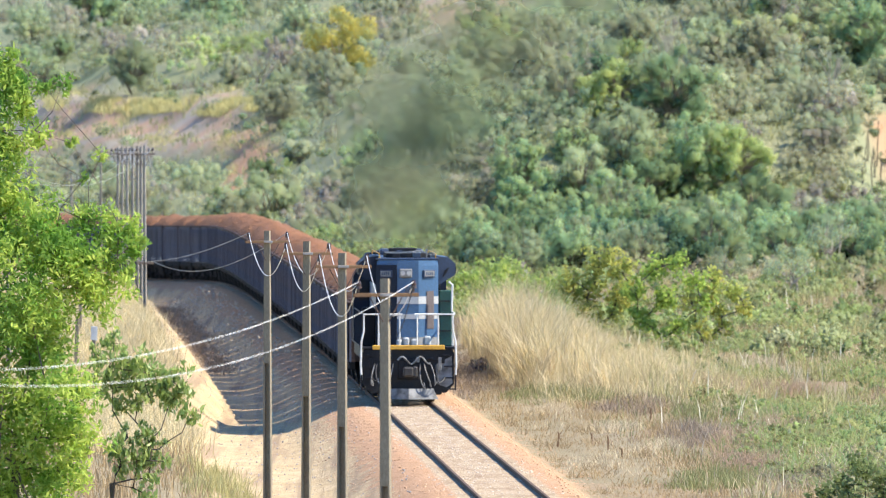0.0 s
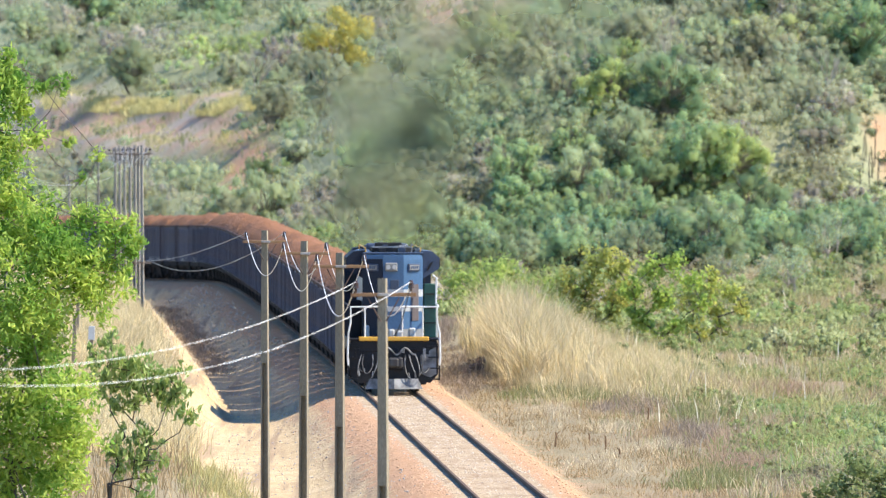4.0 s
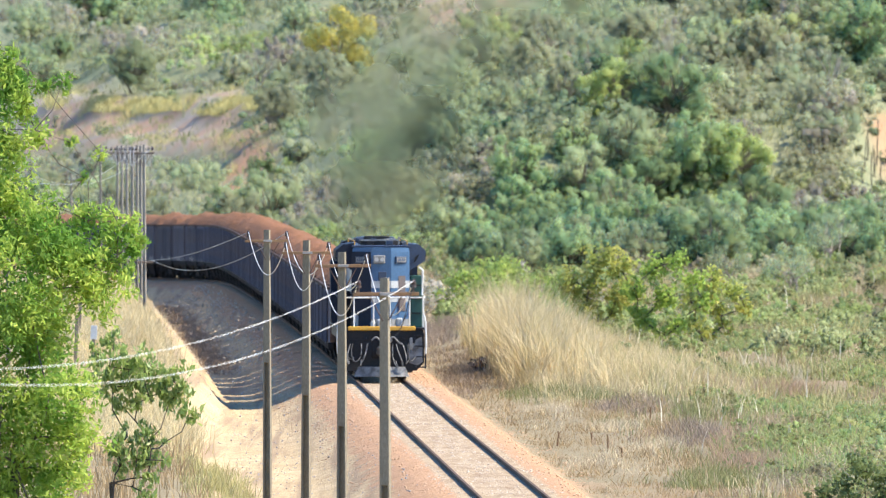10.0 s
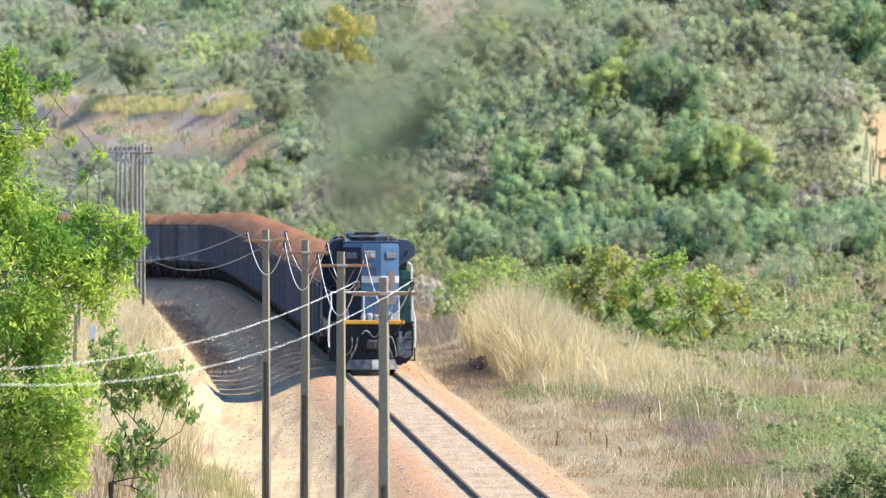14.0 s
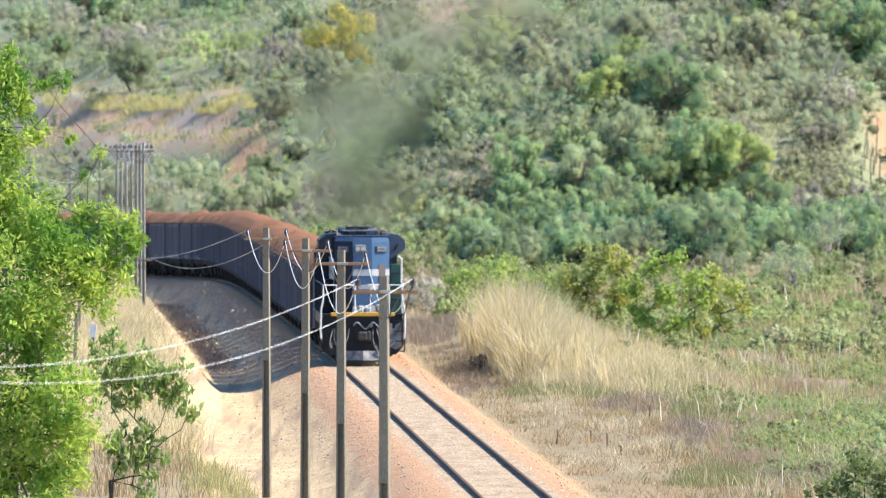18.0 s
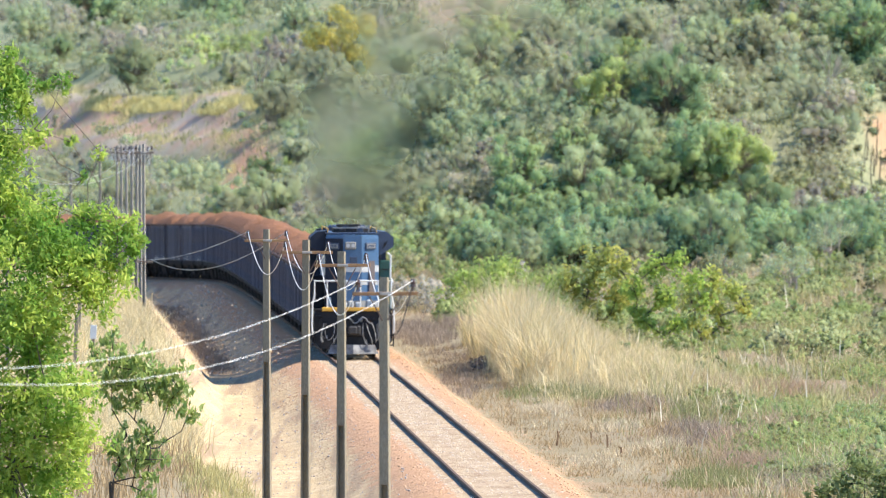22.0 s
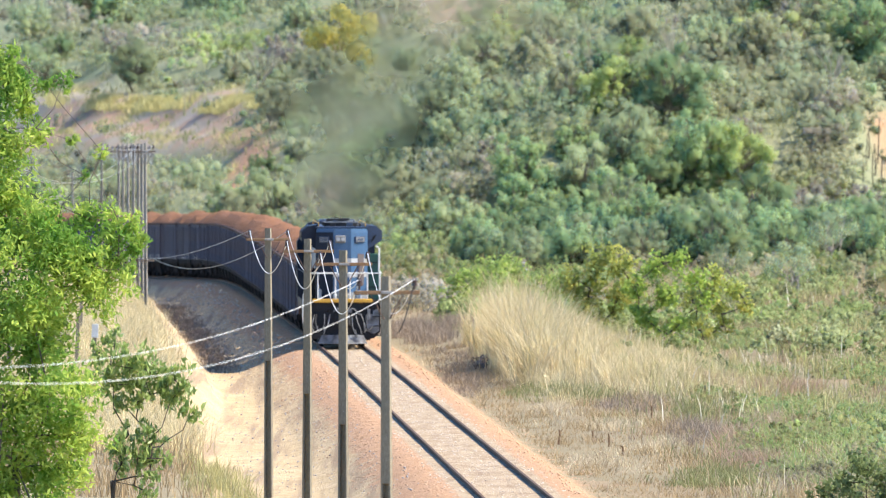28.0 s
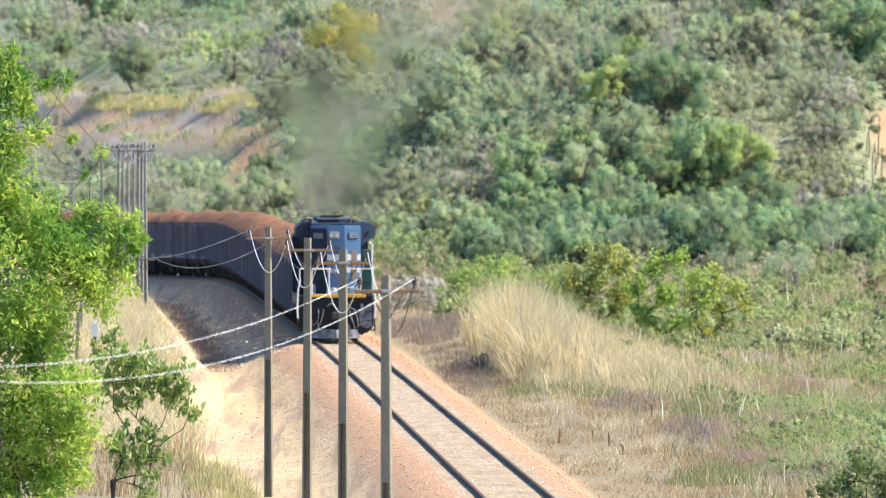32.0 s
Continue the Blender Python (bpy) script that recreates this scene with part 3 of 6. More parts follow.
    for k in range(3):
        bm = rod(bmesh.new(), (0, f + 2.6 + k * 1.7, 4.6), (0, f + 2.6 + k * 1.7, 4.74), 0.7, 0.7, 20)
        fan = part("radiator_fan", bm, M_BLACK, loco)
        bm = bmesh.new()
        for j in range(7):
            box(bm, -0.66, 0.66, f + 2.0 + k * 1.7 + j * 0.2, f + 2.03 + k * 1.7 + j * 0.2, 4.742, 4.76)
        part("grille", bm, M_GREYP, fan)
    part("exhaust_outlet", made_box(-0.45, 0.45, 0.0, 0.8, 4.6, 4.85, bevel=0.03), M_BLACK, loco)
    for y in (2.2, 3.6):
        part("blower_housing", made_box(-0.7, 0.7, y, y + 1.0, 4.6, 4.8, bevel=0.06), M_NAVY, loco)
    rng = random.Random(3)
    for k in range(12):
        x, y, s = rng.uniform(-0.9, 0.9), f + 1.5 + rng.random() * 5, rng.uniform(0.05, 0.13)
        part("roof_fitting", made_box(x - s, x + s, y - s, y + s, 4.6, 4.66 + rng.random() * 0.16, bevel=0.015), (M_BLACK, M_GREYP, M_NAVY)[k % 3], loco)
    bm = rod(bmesh.new(), (0.62, f + 1.7, 4.6), (0.62, f + 1.7, 4.86), 0.02)
    rod(bm, (0.62, f + 1.45, 4.84), (0.62, f + 1.9, 4.84), 0.05, 0.02)
    part("horn", bm, M_GREYP, loco)
    rail = bmesh.new()
    for x in (-0.9, 0.9):
        pipe(rail, [(x, f + 1.4, 4.55), (x, f + 1.4, 4.74), (x, 5.4, 4.74), (x, 5.4, 4.55)], 0.02)
    part("roof_rail", rail, M_YELLOW, loco, "thin yellow roof rail")
    # cab at the far end, in the navy darkened for shade
    bm = prism(bmesh.new(), [(-1.5, 1.78), (1.5, 1.78), (1.52, 3.9), (1.1, 4.62), (0.5, 4.75), (-0.5, 4.75), (-1.1, 4.62), (-1.52, 3.9)], 5.6, 8.2)
    cab = part("cab", bm, M_SHADE, loco)
    for s in (-1, 1):
        part("cab_window", made_box(s * 1.08 - 0.25, s * 1.08 + 0.25, 5.57, 5.6, 3.1, 3.8, bevel=0.02), M_BLACK, cab)
    part("short_hood", made_box(-1.0, 1.0, 8.2, 9.8, 1.78, 3.6, bevel=0.1), M_BLUE, loco)
    # headlight box and number boards
    hl = part("headlight", made_box(-0.27, 0.13, f + 0.74, f + 0.85, 3.98, 4.26, bevel=0.03), M_GREYP, loco, "pale twin headlight")
    for x in (-0.17, 0.03):
        part("lamp", rod(bmesh.new(), (x, f + 0.72, 4.12), (x, f + 0.78, 4.12), 0.075, 0.08, 12), M_GLASS, hl)
    for s in (-1, 1):
        cx, cy = s * 0.66, f + 1.10
        nb = part("number_board", made_box(-0.24, 0.24, -0.06, 0.04, -0.12, 0.12, bevel=0.015), M_NAVY, loco)
        nb.matrix_basis = pose(cx, cy, 4.10, 0, 0, s * 38)
        part("board_face", made_box(-0.19, 0.19, -0.07, -0.062, -0.08, 0.08), M_GREYP, nb, "white number board with unreadable bars")
        for k in range(4):
            part("figure_bar", made_box(-0.15 + k * 0.08, -0.1 + k * 0.08, -0.078, -0.071, -0.05, 0.05), M_NAVY, nb)
    bm = bmesh.new()
    ring = [(x, f + 0.85 + (x - 0.34) * 0.78 - 0.012, z) for x, z in ((0.62, 2.35), (0.84, 2.35), (0.84, 3.55), (0.62, 3.55))]
    a = [bm.verts.new(q) for q in ring]
    c = [bm.verts.new((x - 0.02, y - 0.03, z)) for x, y, z in ring]
    for i in range(4):
        bm.faces.new((a[i], a[(i + 1) % 4], c[(i + 1) % 4], c[i]))
    bm.faces.new(c)
    bmesh.ops.recalc_face_normals(bm, faces=bm.faces)
    part("access_panel", bm, M_DULL, loco, "brown access panel on the hood corner")
    # mirror on the flared radiator, and pale fittings along the foot of the hood
    part("mirror", prism(bmesh.new(), [(1.12, 3.98), (1.24, 4.1), (1.32, 4.3), (1.18, 4.2)], f + 1.44, f + 1.495), M_BLACK, loco, "black slanted mirror")
    for x, w, z in ((-0.86, 0.1, 2.2), (-0.28, 0.09, 2.02), (-0.06, 0.1, 2.08), (0.2, 0.11, 2.03), (0.62, 0.12, 2.12)):
        y = f + 0.85 + max(0.0, abs(x) - 0.34) * 0.78
        part("sand_filler", made_box(x - w, x + w, y - 0.14, y - 0.012, 1.79, z, bevel=0.05), M_BAND, loco, "pale scuffed filler box")
    # platform end, steps and side boxes
    part("end_sill", made_box(-1.15, 1.15, f + 0.2, f + 0.34, 1.70, 1.84, bevel=0.02), M_YELLOW, loco, "yellow end sill")
    part("pilot", prism(bmesh.new(), [(-1.45, 0.6), (-1.2, 0.32), (1.2, 0.32), (1.45, 0.6), (1.45, 1.62), (-1.45, 1.62)], f + 0.36, f + 0.6), M_BLACK, loco)
    part("step_plate", prism(bmesh.new(), [(0.86, 1.2), (1.38, 1.5), (1.4, 0.62), (1.2, 0.5), (0.92, 0.6)], f + 0.31, f + 0.355), M_HOSE, loco, "dusty grey step plate")
    for s in (-1, 1):
        bm = bmesh.new()
        for k in range(4):
            box(bm, s * 1.3 - 0.18, s * 1.3 + 0.18, f + 0.3 - 0.02 * k, f + 0.62, 0.42 + 0.36 * k, 0.46 + 0.36 * k)
        box(bm, s * 1.5 - 0.02, s * 1.5 + 0.02, f + 0.3, f + 0.66, 0.4, 1.72)
        part("steps", bm, M_BLACK, loco)
    part("side_box", made_box(1.02, 1.42, f + 1.6, f + 3.4, 1.78, 3.55, bevel=0.03), M_GREEN, loco, "green equipment cabinet on the walkway")
    for z in (2.25, 2.75, 3.2):
        part("box_ledge", made_box(1.03, 1.43, f + 1.56, f + 1.6, z, z + 0.04), M_BLACK, loco)
    part("side_box", made_box(-1.42, -1.02, f + 1.8, f + 4.6, 1.78, 3.0, bevel=0.03), M_UNDER, loco)
    # plough
    bm = bmesh.new()
    for s in (-1, 1):
        a = [bm.verts.new(p) for p in ((0, f - 0.15, 0.12), (s * 0.95, f + 0.25, 0.12), (s * 0.8, f + 0.3, 0.46), (0, f - 0.02, 0.46))]
        b = [bm.verts.new(v.co + Vector((0, 0.05, 0))) for v in a]
        for i in range(4):
            bm.faces.new((a[i], a[(i + 1) % 4], b[(i + 1) % 4], b[i]))
        bm.faces.new(a)
        bm.faces.new(b[::-1])
    bmesh.ops.recalc_face_normals(bm, faces=bm.faces)
    part("plough", bm, M_HOSE, loco, "grey steel plough")
    # coupler
    bm = bmesh.new()
    box(bm, -0.16, 0.16, f - 0.15, f + 0.5, 0.86, 1.12, 0.03)
    box(bm, -0.19, 0.15, f - 0.45, f - 0.12, 0.84, 1.16, 0.06)
    box(bm, 0.1, 0.28, f - 0.4, f - 0.2, 0.82, 1.18, 0.05)
    part("coupler", bm, M_WHEEL, loco, "grimy knuckle coupler")
    part("draft_gear_plate", made_box(-0.34, 0.34, f + 0.3, f + 0.36, 0.75, 1.4, bevel=0.03), M_BLACK, loco)
    rng = random.Random(5)
    for x0, x1, drop, m in ((0.55, 0.75, 0.75, M_HOSE), (0.7, 0.95, 0.7, M_HOSE), (0.85, 1.1, 0.6, M_CABLE), (-0.55, -0.75, 0.75, M_HOSE), (-0.7, -0.95, 0.62, M_HOSE), (-0.95, -1.15, 0.55, M_CABLE), (0.4, 0.5, 0.8, M_HOSE), (-1.1, -1.2, 0.7, M_HOSE)):
        pts = []
        for k in range(9):
            q = k / 8
            pts.append((x0 + (x1 - x0) * q + 0.06 * math.sin(q * 6 + x0 * 9), f + 0.3 - 0.28 * math.sin(q * 3.1), 1.25 - drop * math.sin(q * 2.3)))
        part("air_hose", pipe(bmesh.new(), pts, 0.02), m, loco)
    part("jumper_cable", pipe(bmesh.new(), [(-0.35 + 1.05 * q / 12, f + 0.12, 1.36 + 0.12 * math.sin(q * 0.95)) for q in range(13)], 0.035), M_HOSE, loco, "pale looped jumper cable")
    for k in range(10):
        x = rng.uniform(-1.25, 1.25)
        part("pipe_fitting", made_box(x - 0.05, x + 0.05, f + 0.27, f + 0.36, 1.0 + 0.4 * rng.random(), 1.45, bevel=0.01), M_GREYP if k % 5 == 0 else M_BLACK, loco)
    # handrails
    for s in (-1, 1):
        pts = [(s * 0.2, f + 0.3, 2.82), (s * 0.8, f + 0.3, 2.82), (s * 1.42, f + 0.28, 2.82), (s * 1.42, f + 0.28, 2.3), (s * 1.5, f + 0.26, 1.95), (s * 1.52, f + 0.26, 1.2), (s * 1.5, f + 0.28, 0.9)]
        part("handrail", pipe(bmesh.new(), pts, 0.032, None, 8), M_WHITE, loco, "white painted handrail")
        for x in (0.28, 0.95):
            part("stanchion", rod(bmesh.new(), (s * x, f + 0.3, 1.76), (s * x, f + 0.3, 2.82), 0.024), M_WHITE, loco, "white stanchion")
        # the left rail is coloured dark to imitate its shade; the right stays white
        rail_mat = M_SHADE if s < 0 else M_WHITE
        side = part("side_handrail", pipe(bmesh.new(), [(s * 1.46, f + 0.4, 2.8), (s * 1.47, f + 0.9, 2.85), (s * 1.47, 5.4, 2.85)], 0.03), rail_mat, loco, ("dark" if s < 0 else "white") + " side handrail")
        if s > 0:
            part("grab_iron", pipe(bmesh.new(), [(s * 1.4, f + 0.9, 2.9), (s * 1.42, f + 0.9, 3.75), (s * 1.3, f + 0.95, 3.85)], 0.035), M_WHITE, loco, "white grab iron")
        for k in range(7):
            y = f + 2.0 + k * 2.0
            part("stanchion", rod(bmesh.new(), (s * 1.47, y, 1.76), (s * 1.47, y, 2.85), 0.022), rail_mat, side)
    # the body behind the end platform is short
    for o in loco.children_recursive:
        for v in o.data.vertices:
            if o.matrix_basis == o.parent.matrix_basis == Matrix() and v.co.y > f + 1.6:
                v.co.y = f + 1.6 + (v.co.y - f - 1.6) * 0.6
    sets = []
    for y in (-7.3, 0.0):
        sets += bogie(loco, y, wb=1.5, axles=3)[1]
    return loco, sets


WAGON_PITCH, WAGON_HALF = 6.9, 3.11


def ore_heap(seed):
    bm = bmesh.new()
    nx, ny = 14, 36
    h = WAGON_HALF - 0.06
    rows = []
    for j in range(ny + 1):
        y = -h + 2 * h * j / ny
        row = []
        for i in range(nx + 1):
            x = -1.42 + 2.84 * i / nx
            ex = 1 - (x / 1.42) ** 2
            ey = min(1.0, (h - abs(y)) / 0.8)
            hump = 0.64 + 0.22 * noise.noise((x * 0.5, y * 0.5, seed * 9.1))
            z = 2.82 + ex ** 0.8 * max(ey, 0.0) ** 0.3 * hump + 0.12 * noise.noise((x * 1.6, y * 1.6, seed * 3.7)) + 0.16 * noise.noise((x * 3.5, y * 3.5, seed))
            row.append(bm.verts.new((x, y, z)))
        rows.append(row)
    for a, b in zip(rows, rows[1:]):
        for i in range(nx):
            bm.faces.new((a[i], a[i + 1], b[i + 1], b[i]))
    return bm


def build_wagon(seed):
    w = tagged(new("ore_wagon"), "dark steel open ore wagon heaped with red-brown iron ore", "wagon", "ore train")
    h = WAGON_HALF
    bm = bmesh.new()
    # open tub with thick walls
    for s in (-1, 1):
        box(bm, s * 1.47 - 0.035, s * 1.47 + 0.035, -h, h, 1.02, 2.88)
    box(bm, -1.435, 1.435, 0.06 - h, h - 0.06, 1.02, 1.12)
    part("tub", bm, M_WAGON, w)
    for s in (-1, 1):
        part("end_wall", made_box(-1.433, 1.433, s * (h - 0.03) - 0.03, s * (h - 0.03) + 0.03, 1.02, 2.88), M_END, w, "rust-brown end wall")
        for x in (-0.9, 0.0, 0.9):
            part("end_post", made_box(x - 0.06, x + 0.06, s * (h + 0.03) - 0.025, s * (h + 0.03) + 0.025, 1.02, 2.86), M_END, w)
    for s in (-1, 1):
        part("top_rail", made_box(s * 1.5 - 0.06, s * 1.5 + 0.06, -h - 0.03, h + 0.03, 2.88, 2.98, bevel=0.015), M_END, w)
        part("top_rail", made_box(-1.435, 1.435, s * (h - 0.02) - 0.05, s * (h - 0.02) + 0.05, 2.88, 2.98, bevel=0.015), M_END, w)
    rib = None
    for s in (-1, 1):
        for k in range(7):
            m = pose(s * 1.55, -h + 0.12 + k * (2 * h - 0.24) / 6, 0)
            if rib is None:
                rib = part("rib", prism(bmesh.new(), [(-0.045, 0.98), (0.0, 1.1), (0.012, 2.7), (-0.045, 2.88)], -0.07, 0.07), M_WAGON, w)
                rib.matrix_basis = m
            else:
                again(rib, m @ pose(0, 0, 0, 0, 0, 180 if s > 0 else 0), w)
    for s in (-1, 1):
        part("sill", made_box(s * 1.4 - 0.1, s * 1.4 + 0.1, -h, h, 0.76, 1.02, bevel=0.02), M_UNDER, w)
        part("coupler", made_box(-0.15, 0.15, s * (h + 0.06) - 0.3, s * (h + 0.06) + 0.3, 0.82, 1.0, bevel=0.03), M_RUST, w)
        part("ladder", ladder(), M_END, w).matrix_basis = pose(s * 1.53, s * (h - 0.3), 0)
    part("centre_sill", made_box(-0.3, 0.3, -h, h, 0.42, 1.02), M_UNDER, w)
    part("hopper_bottom", prism(bmesh.new(), [(-1.3, 1.02), (-1.15, 0.24), (1.15, 0.24), (1.3, 1.02)], -0.85, 0.85), M_UNDER, w)
    part("brake_gear", made_box(-1.1, 1.1, -h + 0.05, -h + 0.4, 0.3, 0.84, bevel=0.05), M_UNDER, w)
    part("brake_gear", made_box(-1.1, 1.1, -1.3, 1.3, 0.62, 0.84, bevel=0.05), M_UNDER, w)
    for s in (-1, 1):
        for y in (-2.2, -1.4, -0.6, 0.2, 1.0):
            part("stencil_mark", made_box(s * 1.512 - 0.004, s * 1.512 + 0.004, y - 0.14, y + 0.14, 1.04, 1.22), M_BAND, w, "small white stencil mark")
    smooth(part("ore_load", ore_heap(seed), M_ORE, w, "heaped red-brown iron ore"))
    for y in (-2.0, 2.0):
        bogie(w, y, wb=1.35, material=M_UNDER)
    return w


def ladder():
    bm = bmesh.new()
    for y in (-0.17, 0.17):
        box(bm, -0.02, 0.02, y - 0.02, y + 0.02, 1.05, 2.9)
    for k in range(6):
        box(bm, -0.015, 0.015, -0.16, 0.16, 1.15 + 0.3 * k, 1.18 + 0.3 * k)
    return bm


def build_train():
    loco, sets = build_locomotive()
    kinds = [build_wagon(k + 1) for k in range(4)]
    wagons = list(kinds)
    rng = random.Random(11)
    while len(wagons) < 57:
        wagons.append(copy_thing(kinds[rng.randrange(4)], Matrix()))
    return loco, sets, wagons


# front of the train: seconds, distance along y
FRONT = [(0, 413), (3, 423.5), (6, 432.5), (9, 441), (13, 452), (17, 463.5), (20, 474), (23, 483.5), (25.5, 490.5), (28, 497), (32, 506)]


def front_at(t):
    """Smooth distance of the train's end at t seconds."""
    ts, ds = [a for a, b in FRONT], [b for a, b in FRONT]
    i = max(k for k in range(len(ts) - 1) if ts[k] <= t) if t < 32 else len(ts) - 2
    h = ts[i + 1] - ts[i]
    q = (t - ts[i]) / h

    def grad(k):
        a, b = max(k - 1, 0), min(k + 1, len(ts) - 1)
        return (ds[b] - ds[a]) / (ts[b] - ts[a])
    return (2 * q ** 3 - 3 * q ** 2 + 1) * ds[i] + (q ** 3 - 2 * q ** 2 + q) * h * grad(i) + (-2 * q ** 3 + 3 * q ** 2) * ds[i + 1] + (q ** 3 - q ** 2) * h * grad(i + 1)


def on_track(d, bounce=0.0, aside=0.0):
    x, y, t = centre_line(d)
    return pose(x + aside, y, rail_z(d) + bounce, math.degrees(math.atan((rail_z(d + 3) - rail_z(d - 3)) / 6)), 0, math.degrees(t))


# ---- telegraph line ----
def build_pole(height, arm_drop=0.28, reach=0.62, arm_mat=M_ARM, shaft_mat=M_CONC, slot=2.9, slim=1.0):
    """Tapered concrete pole with a sunken web, a timber cross-arm and two insulators; its foot is at local z = 0."""
    p = tagged(new("telegraph_pole"), "weathered concrete telegraph pole with timber cross-arm and two wires", "telegraph pole", "telegraph line beside the track")
    bm = bmesh.new()
    # an H-section below, plain above the sunken web
    levels = [0, slot * 0.33, slot * 0.66, slot, slot + 0.02] + [slot + (height - slot) * k / 4 for k in (1, 2, 3, 4)]
    rings = []
    for z in levels:
        q = z / height
        w, d = slim * (0.112 - 0.036 * q), slim * (0.075 - 0.018 * q)
        g = 0.11 * slim if z <= slot else 0.0
        pts = [(-w, -d), (-0.62 * w, -d), (-0.6 * w, -d + g), (0.6 * w, -d + g), (0.62 * w, -d), (w, -d), (w, d), (-w, d)]
        rings.append([bm.verts.new((x, y, z)) for x, y in pts])
    for a, b in zip(rings, rings[1:]):
        for i in range(8):
            bm.faces.new((a[i], a[(i + 1) % 8], b[(i + 1) % 8], b[i]))
    bm.faces.new(rings[-1])
    bm.faces.new(rings[0][::-1])
    part("shaft", bm, shaft_mat, p).rotation_euler = (0, 0, radians(-28))
    if slim == 1.0:
        for k in range(5):
            z = slot + 0.3 + 0.62 * k
            if z < height - 0.6:
                part("bolt_hole", rod(bmesh.new(), (0.0, -0.079, z), (0.0, -0.06, z), 0.012, 0.012, 6), M_OLDCONC, p)
    za = height - arm_drop
    arm = part("cross_arm", made_box(-reach, reach, -0.15, -0.085, za - 0.035, za + 0.035, bevel=0.008), arm_mat, p, "timber cross-arm")
    part("arm_clamp", made_box(-0.12, 0.12, -0.17, 0.09, za - 0.03, za + 0.03, bevel=0.008), M_GREYP, p)
    for s in (-1, 1):
        part("pin", rod(bmesh.new(), (s * (reach - 0.1), -0.118, za + 0.05), (s * (reach - 0.1), -0.118, za + 0.16), 0.018), M_RUST, p)
        bm = bmesh.new()
        for z0, z1, r0, r1 in ((0.12, 0.17, 0.06, 0.055), (0.17, 0.21, 0.045, 0.055), (0.21, 0.27, 0.05, 0.03)):
            rod(bm, (s * (reach - 0.1), -0.118, za + z0), (s * (reach - 0.1), -0.118, za + z1), r0, r1, 12)
        part("insulator", bm, M_CERAM, p)
        part("brace", rod(bmesh.new(), (s * 0.3, -0.118, za - 0.05), (s * 0.05, -0.1, za - 0.5), 0.012), M_RUST, p)
    return p


# sideways, along, top height, lean of the arm
NEAR_POLES = [(-4.73, 349.0, 6.2), (-3.31, 312.0, 6.36), (-2.22, 284.0, 6.44), (-1.07, 242.0, 6.5)]
FAR_POLES = [(-12.19, 530.0, 7.66), (-12.77, 548.0, 7.53), (-13.36, 566.0, 7.47), (-14.03, 586.0, 7.34), (-14.75, 606.0, 7.25), (-15.54, 628.0, 7.15), (-16.32, 650.0, 7.03), (-18.47, 700.0, 6.87), (-22.9, 800.0, 4.6), (-27.3, 850.0, 4.7)]


def wire(a, b, sag, material, r=0.016, n=18):
    bm = bmesh.new()
    pts = []
    for k in range(n + 1):
        q = k / n
        p = Vector(a).lerp(Vector(b), q)
        p.z -= 4 * sag * q * (1 - q)
        pts.append(p)
    pipe(bm, pts, r, None, 5)
    ob = smooth(part("line_wire", bm, material))
    return tagged(ob, "bare pale wire strung between telegraph poles", "wire", "telegraph wires")


def build_line():
    tips = []
    for k, (x, y, top) in enumerate(NEAR_POLES[::-1] + FAR_POLES):
        z0 = land(x, y) - 0.3
        drop = 0.30 if k < 4 else 0.35
        pole = build_pole(top - z0, drop, slot=2.62 - z0) if k < 4 else build_pole(top - z0, drop, 0.42, M_BARK, M_OLDCONC, slim=0.62)
        m = pose(x, y, z0, 0, (-0.2, 0, 0.15, -0.1)[k % 4], 10 if k < 4 else 6)
        pole.matrix_basis = m
        tips.append([m @ Vector((s * (0.52 if k < 4 else 0.32), -0.118, top - z0 - drop + 0.24)) for s in (-1, 1)])
        if k == 4:
            arm = part("lower_arm", made_box(-0.35, 0.35, -0.15, -0.085, 2.82 - z0, 2.9 - z0, bevel=0.008), M_BARK, pole, "low timber cross-arm")
            low = [m @ Vector((s * 0.3, -0.16, 2.95 - z0)) for s in (-1, 1)]
    # the line bends away past the picture's edge towards a pole near the camera
    z0 = land(-7.4, 168.0) - 0.3
    pole = build_pole(6.5 - z0)
    pole.matrix_basis = pose(-7.4, 168.0, z0, 0, 4, 0)
    ends = [Vector((-7.8, 168.0, 6.48)), Vector((-7.0, 168.0, 6.34))]
    for s in (0, 1):
        wire(ends[s], tips[0][s], (0.60, 0.77)[s], M_WIRE, 0.006)
    for k, (a, b) in enumerate(zip(tips, tips[1:])):
        for s in (0, 1):
            if k == 3:
                wire(a[s], low[s], (0.25, 0.7)[s], M_OLDWIRE, 0.011)
            else:
                wire(a[s], b[s], 0.95 if k < 3 else 0.8, M_WIRE if k < 3 else M_OLDWIRE, 0.009)
    # from the first far pole the line also runs back to a pole hidden by the tree
    z0 = land(-14.4, 430.0) - 0.3
    pole = build_pole(7.6 - z0, 0.35, 0.42, M_BARK, M_OLDCONC, slim=0.62)
    pole.matrix_basis = pose(-14.4, 430.0, z0)
    for s in (0, 1):
        wire(tips[4][s], Vector((-14.7 + 0.6 * s, 430.0, 7.35)), 1.0, M_OLDWIRE, 0.008)
    # slack lead on the nearest pole
    x, y, top = NEAR_POLES[-1]
    bm = pipe(bmesh.new(), [(x + 0.5 - 0.33 * q / 8, y - 0.15, top - 0.12 - 0.95 * math.sin(q / 8 * 1.5)) for q in range(9)], 0.012)
    tagged(part("slack_lead", bm, M_CABLE), "black slack lead hanging from the cross-arm", "cable")


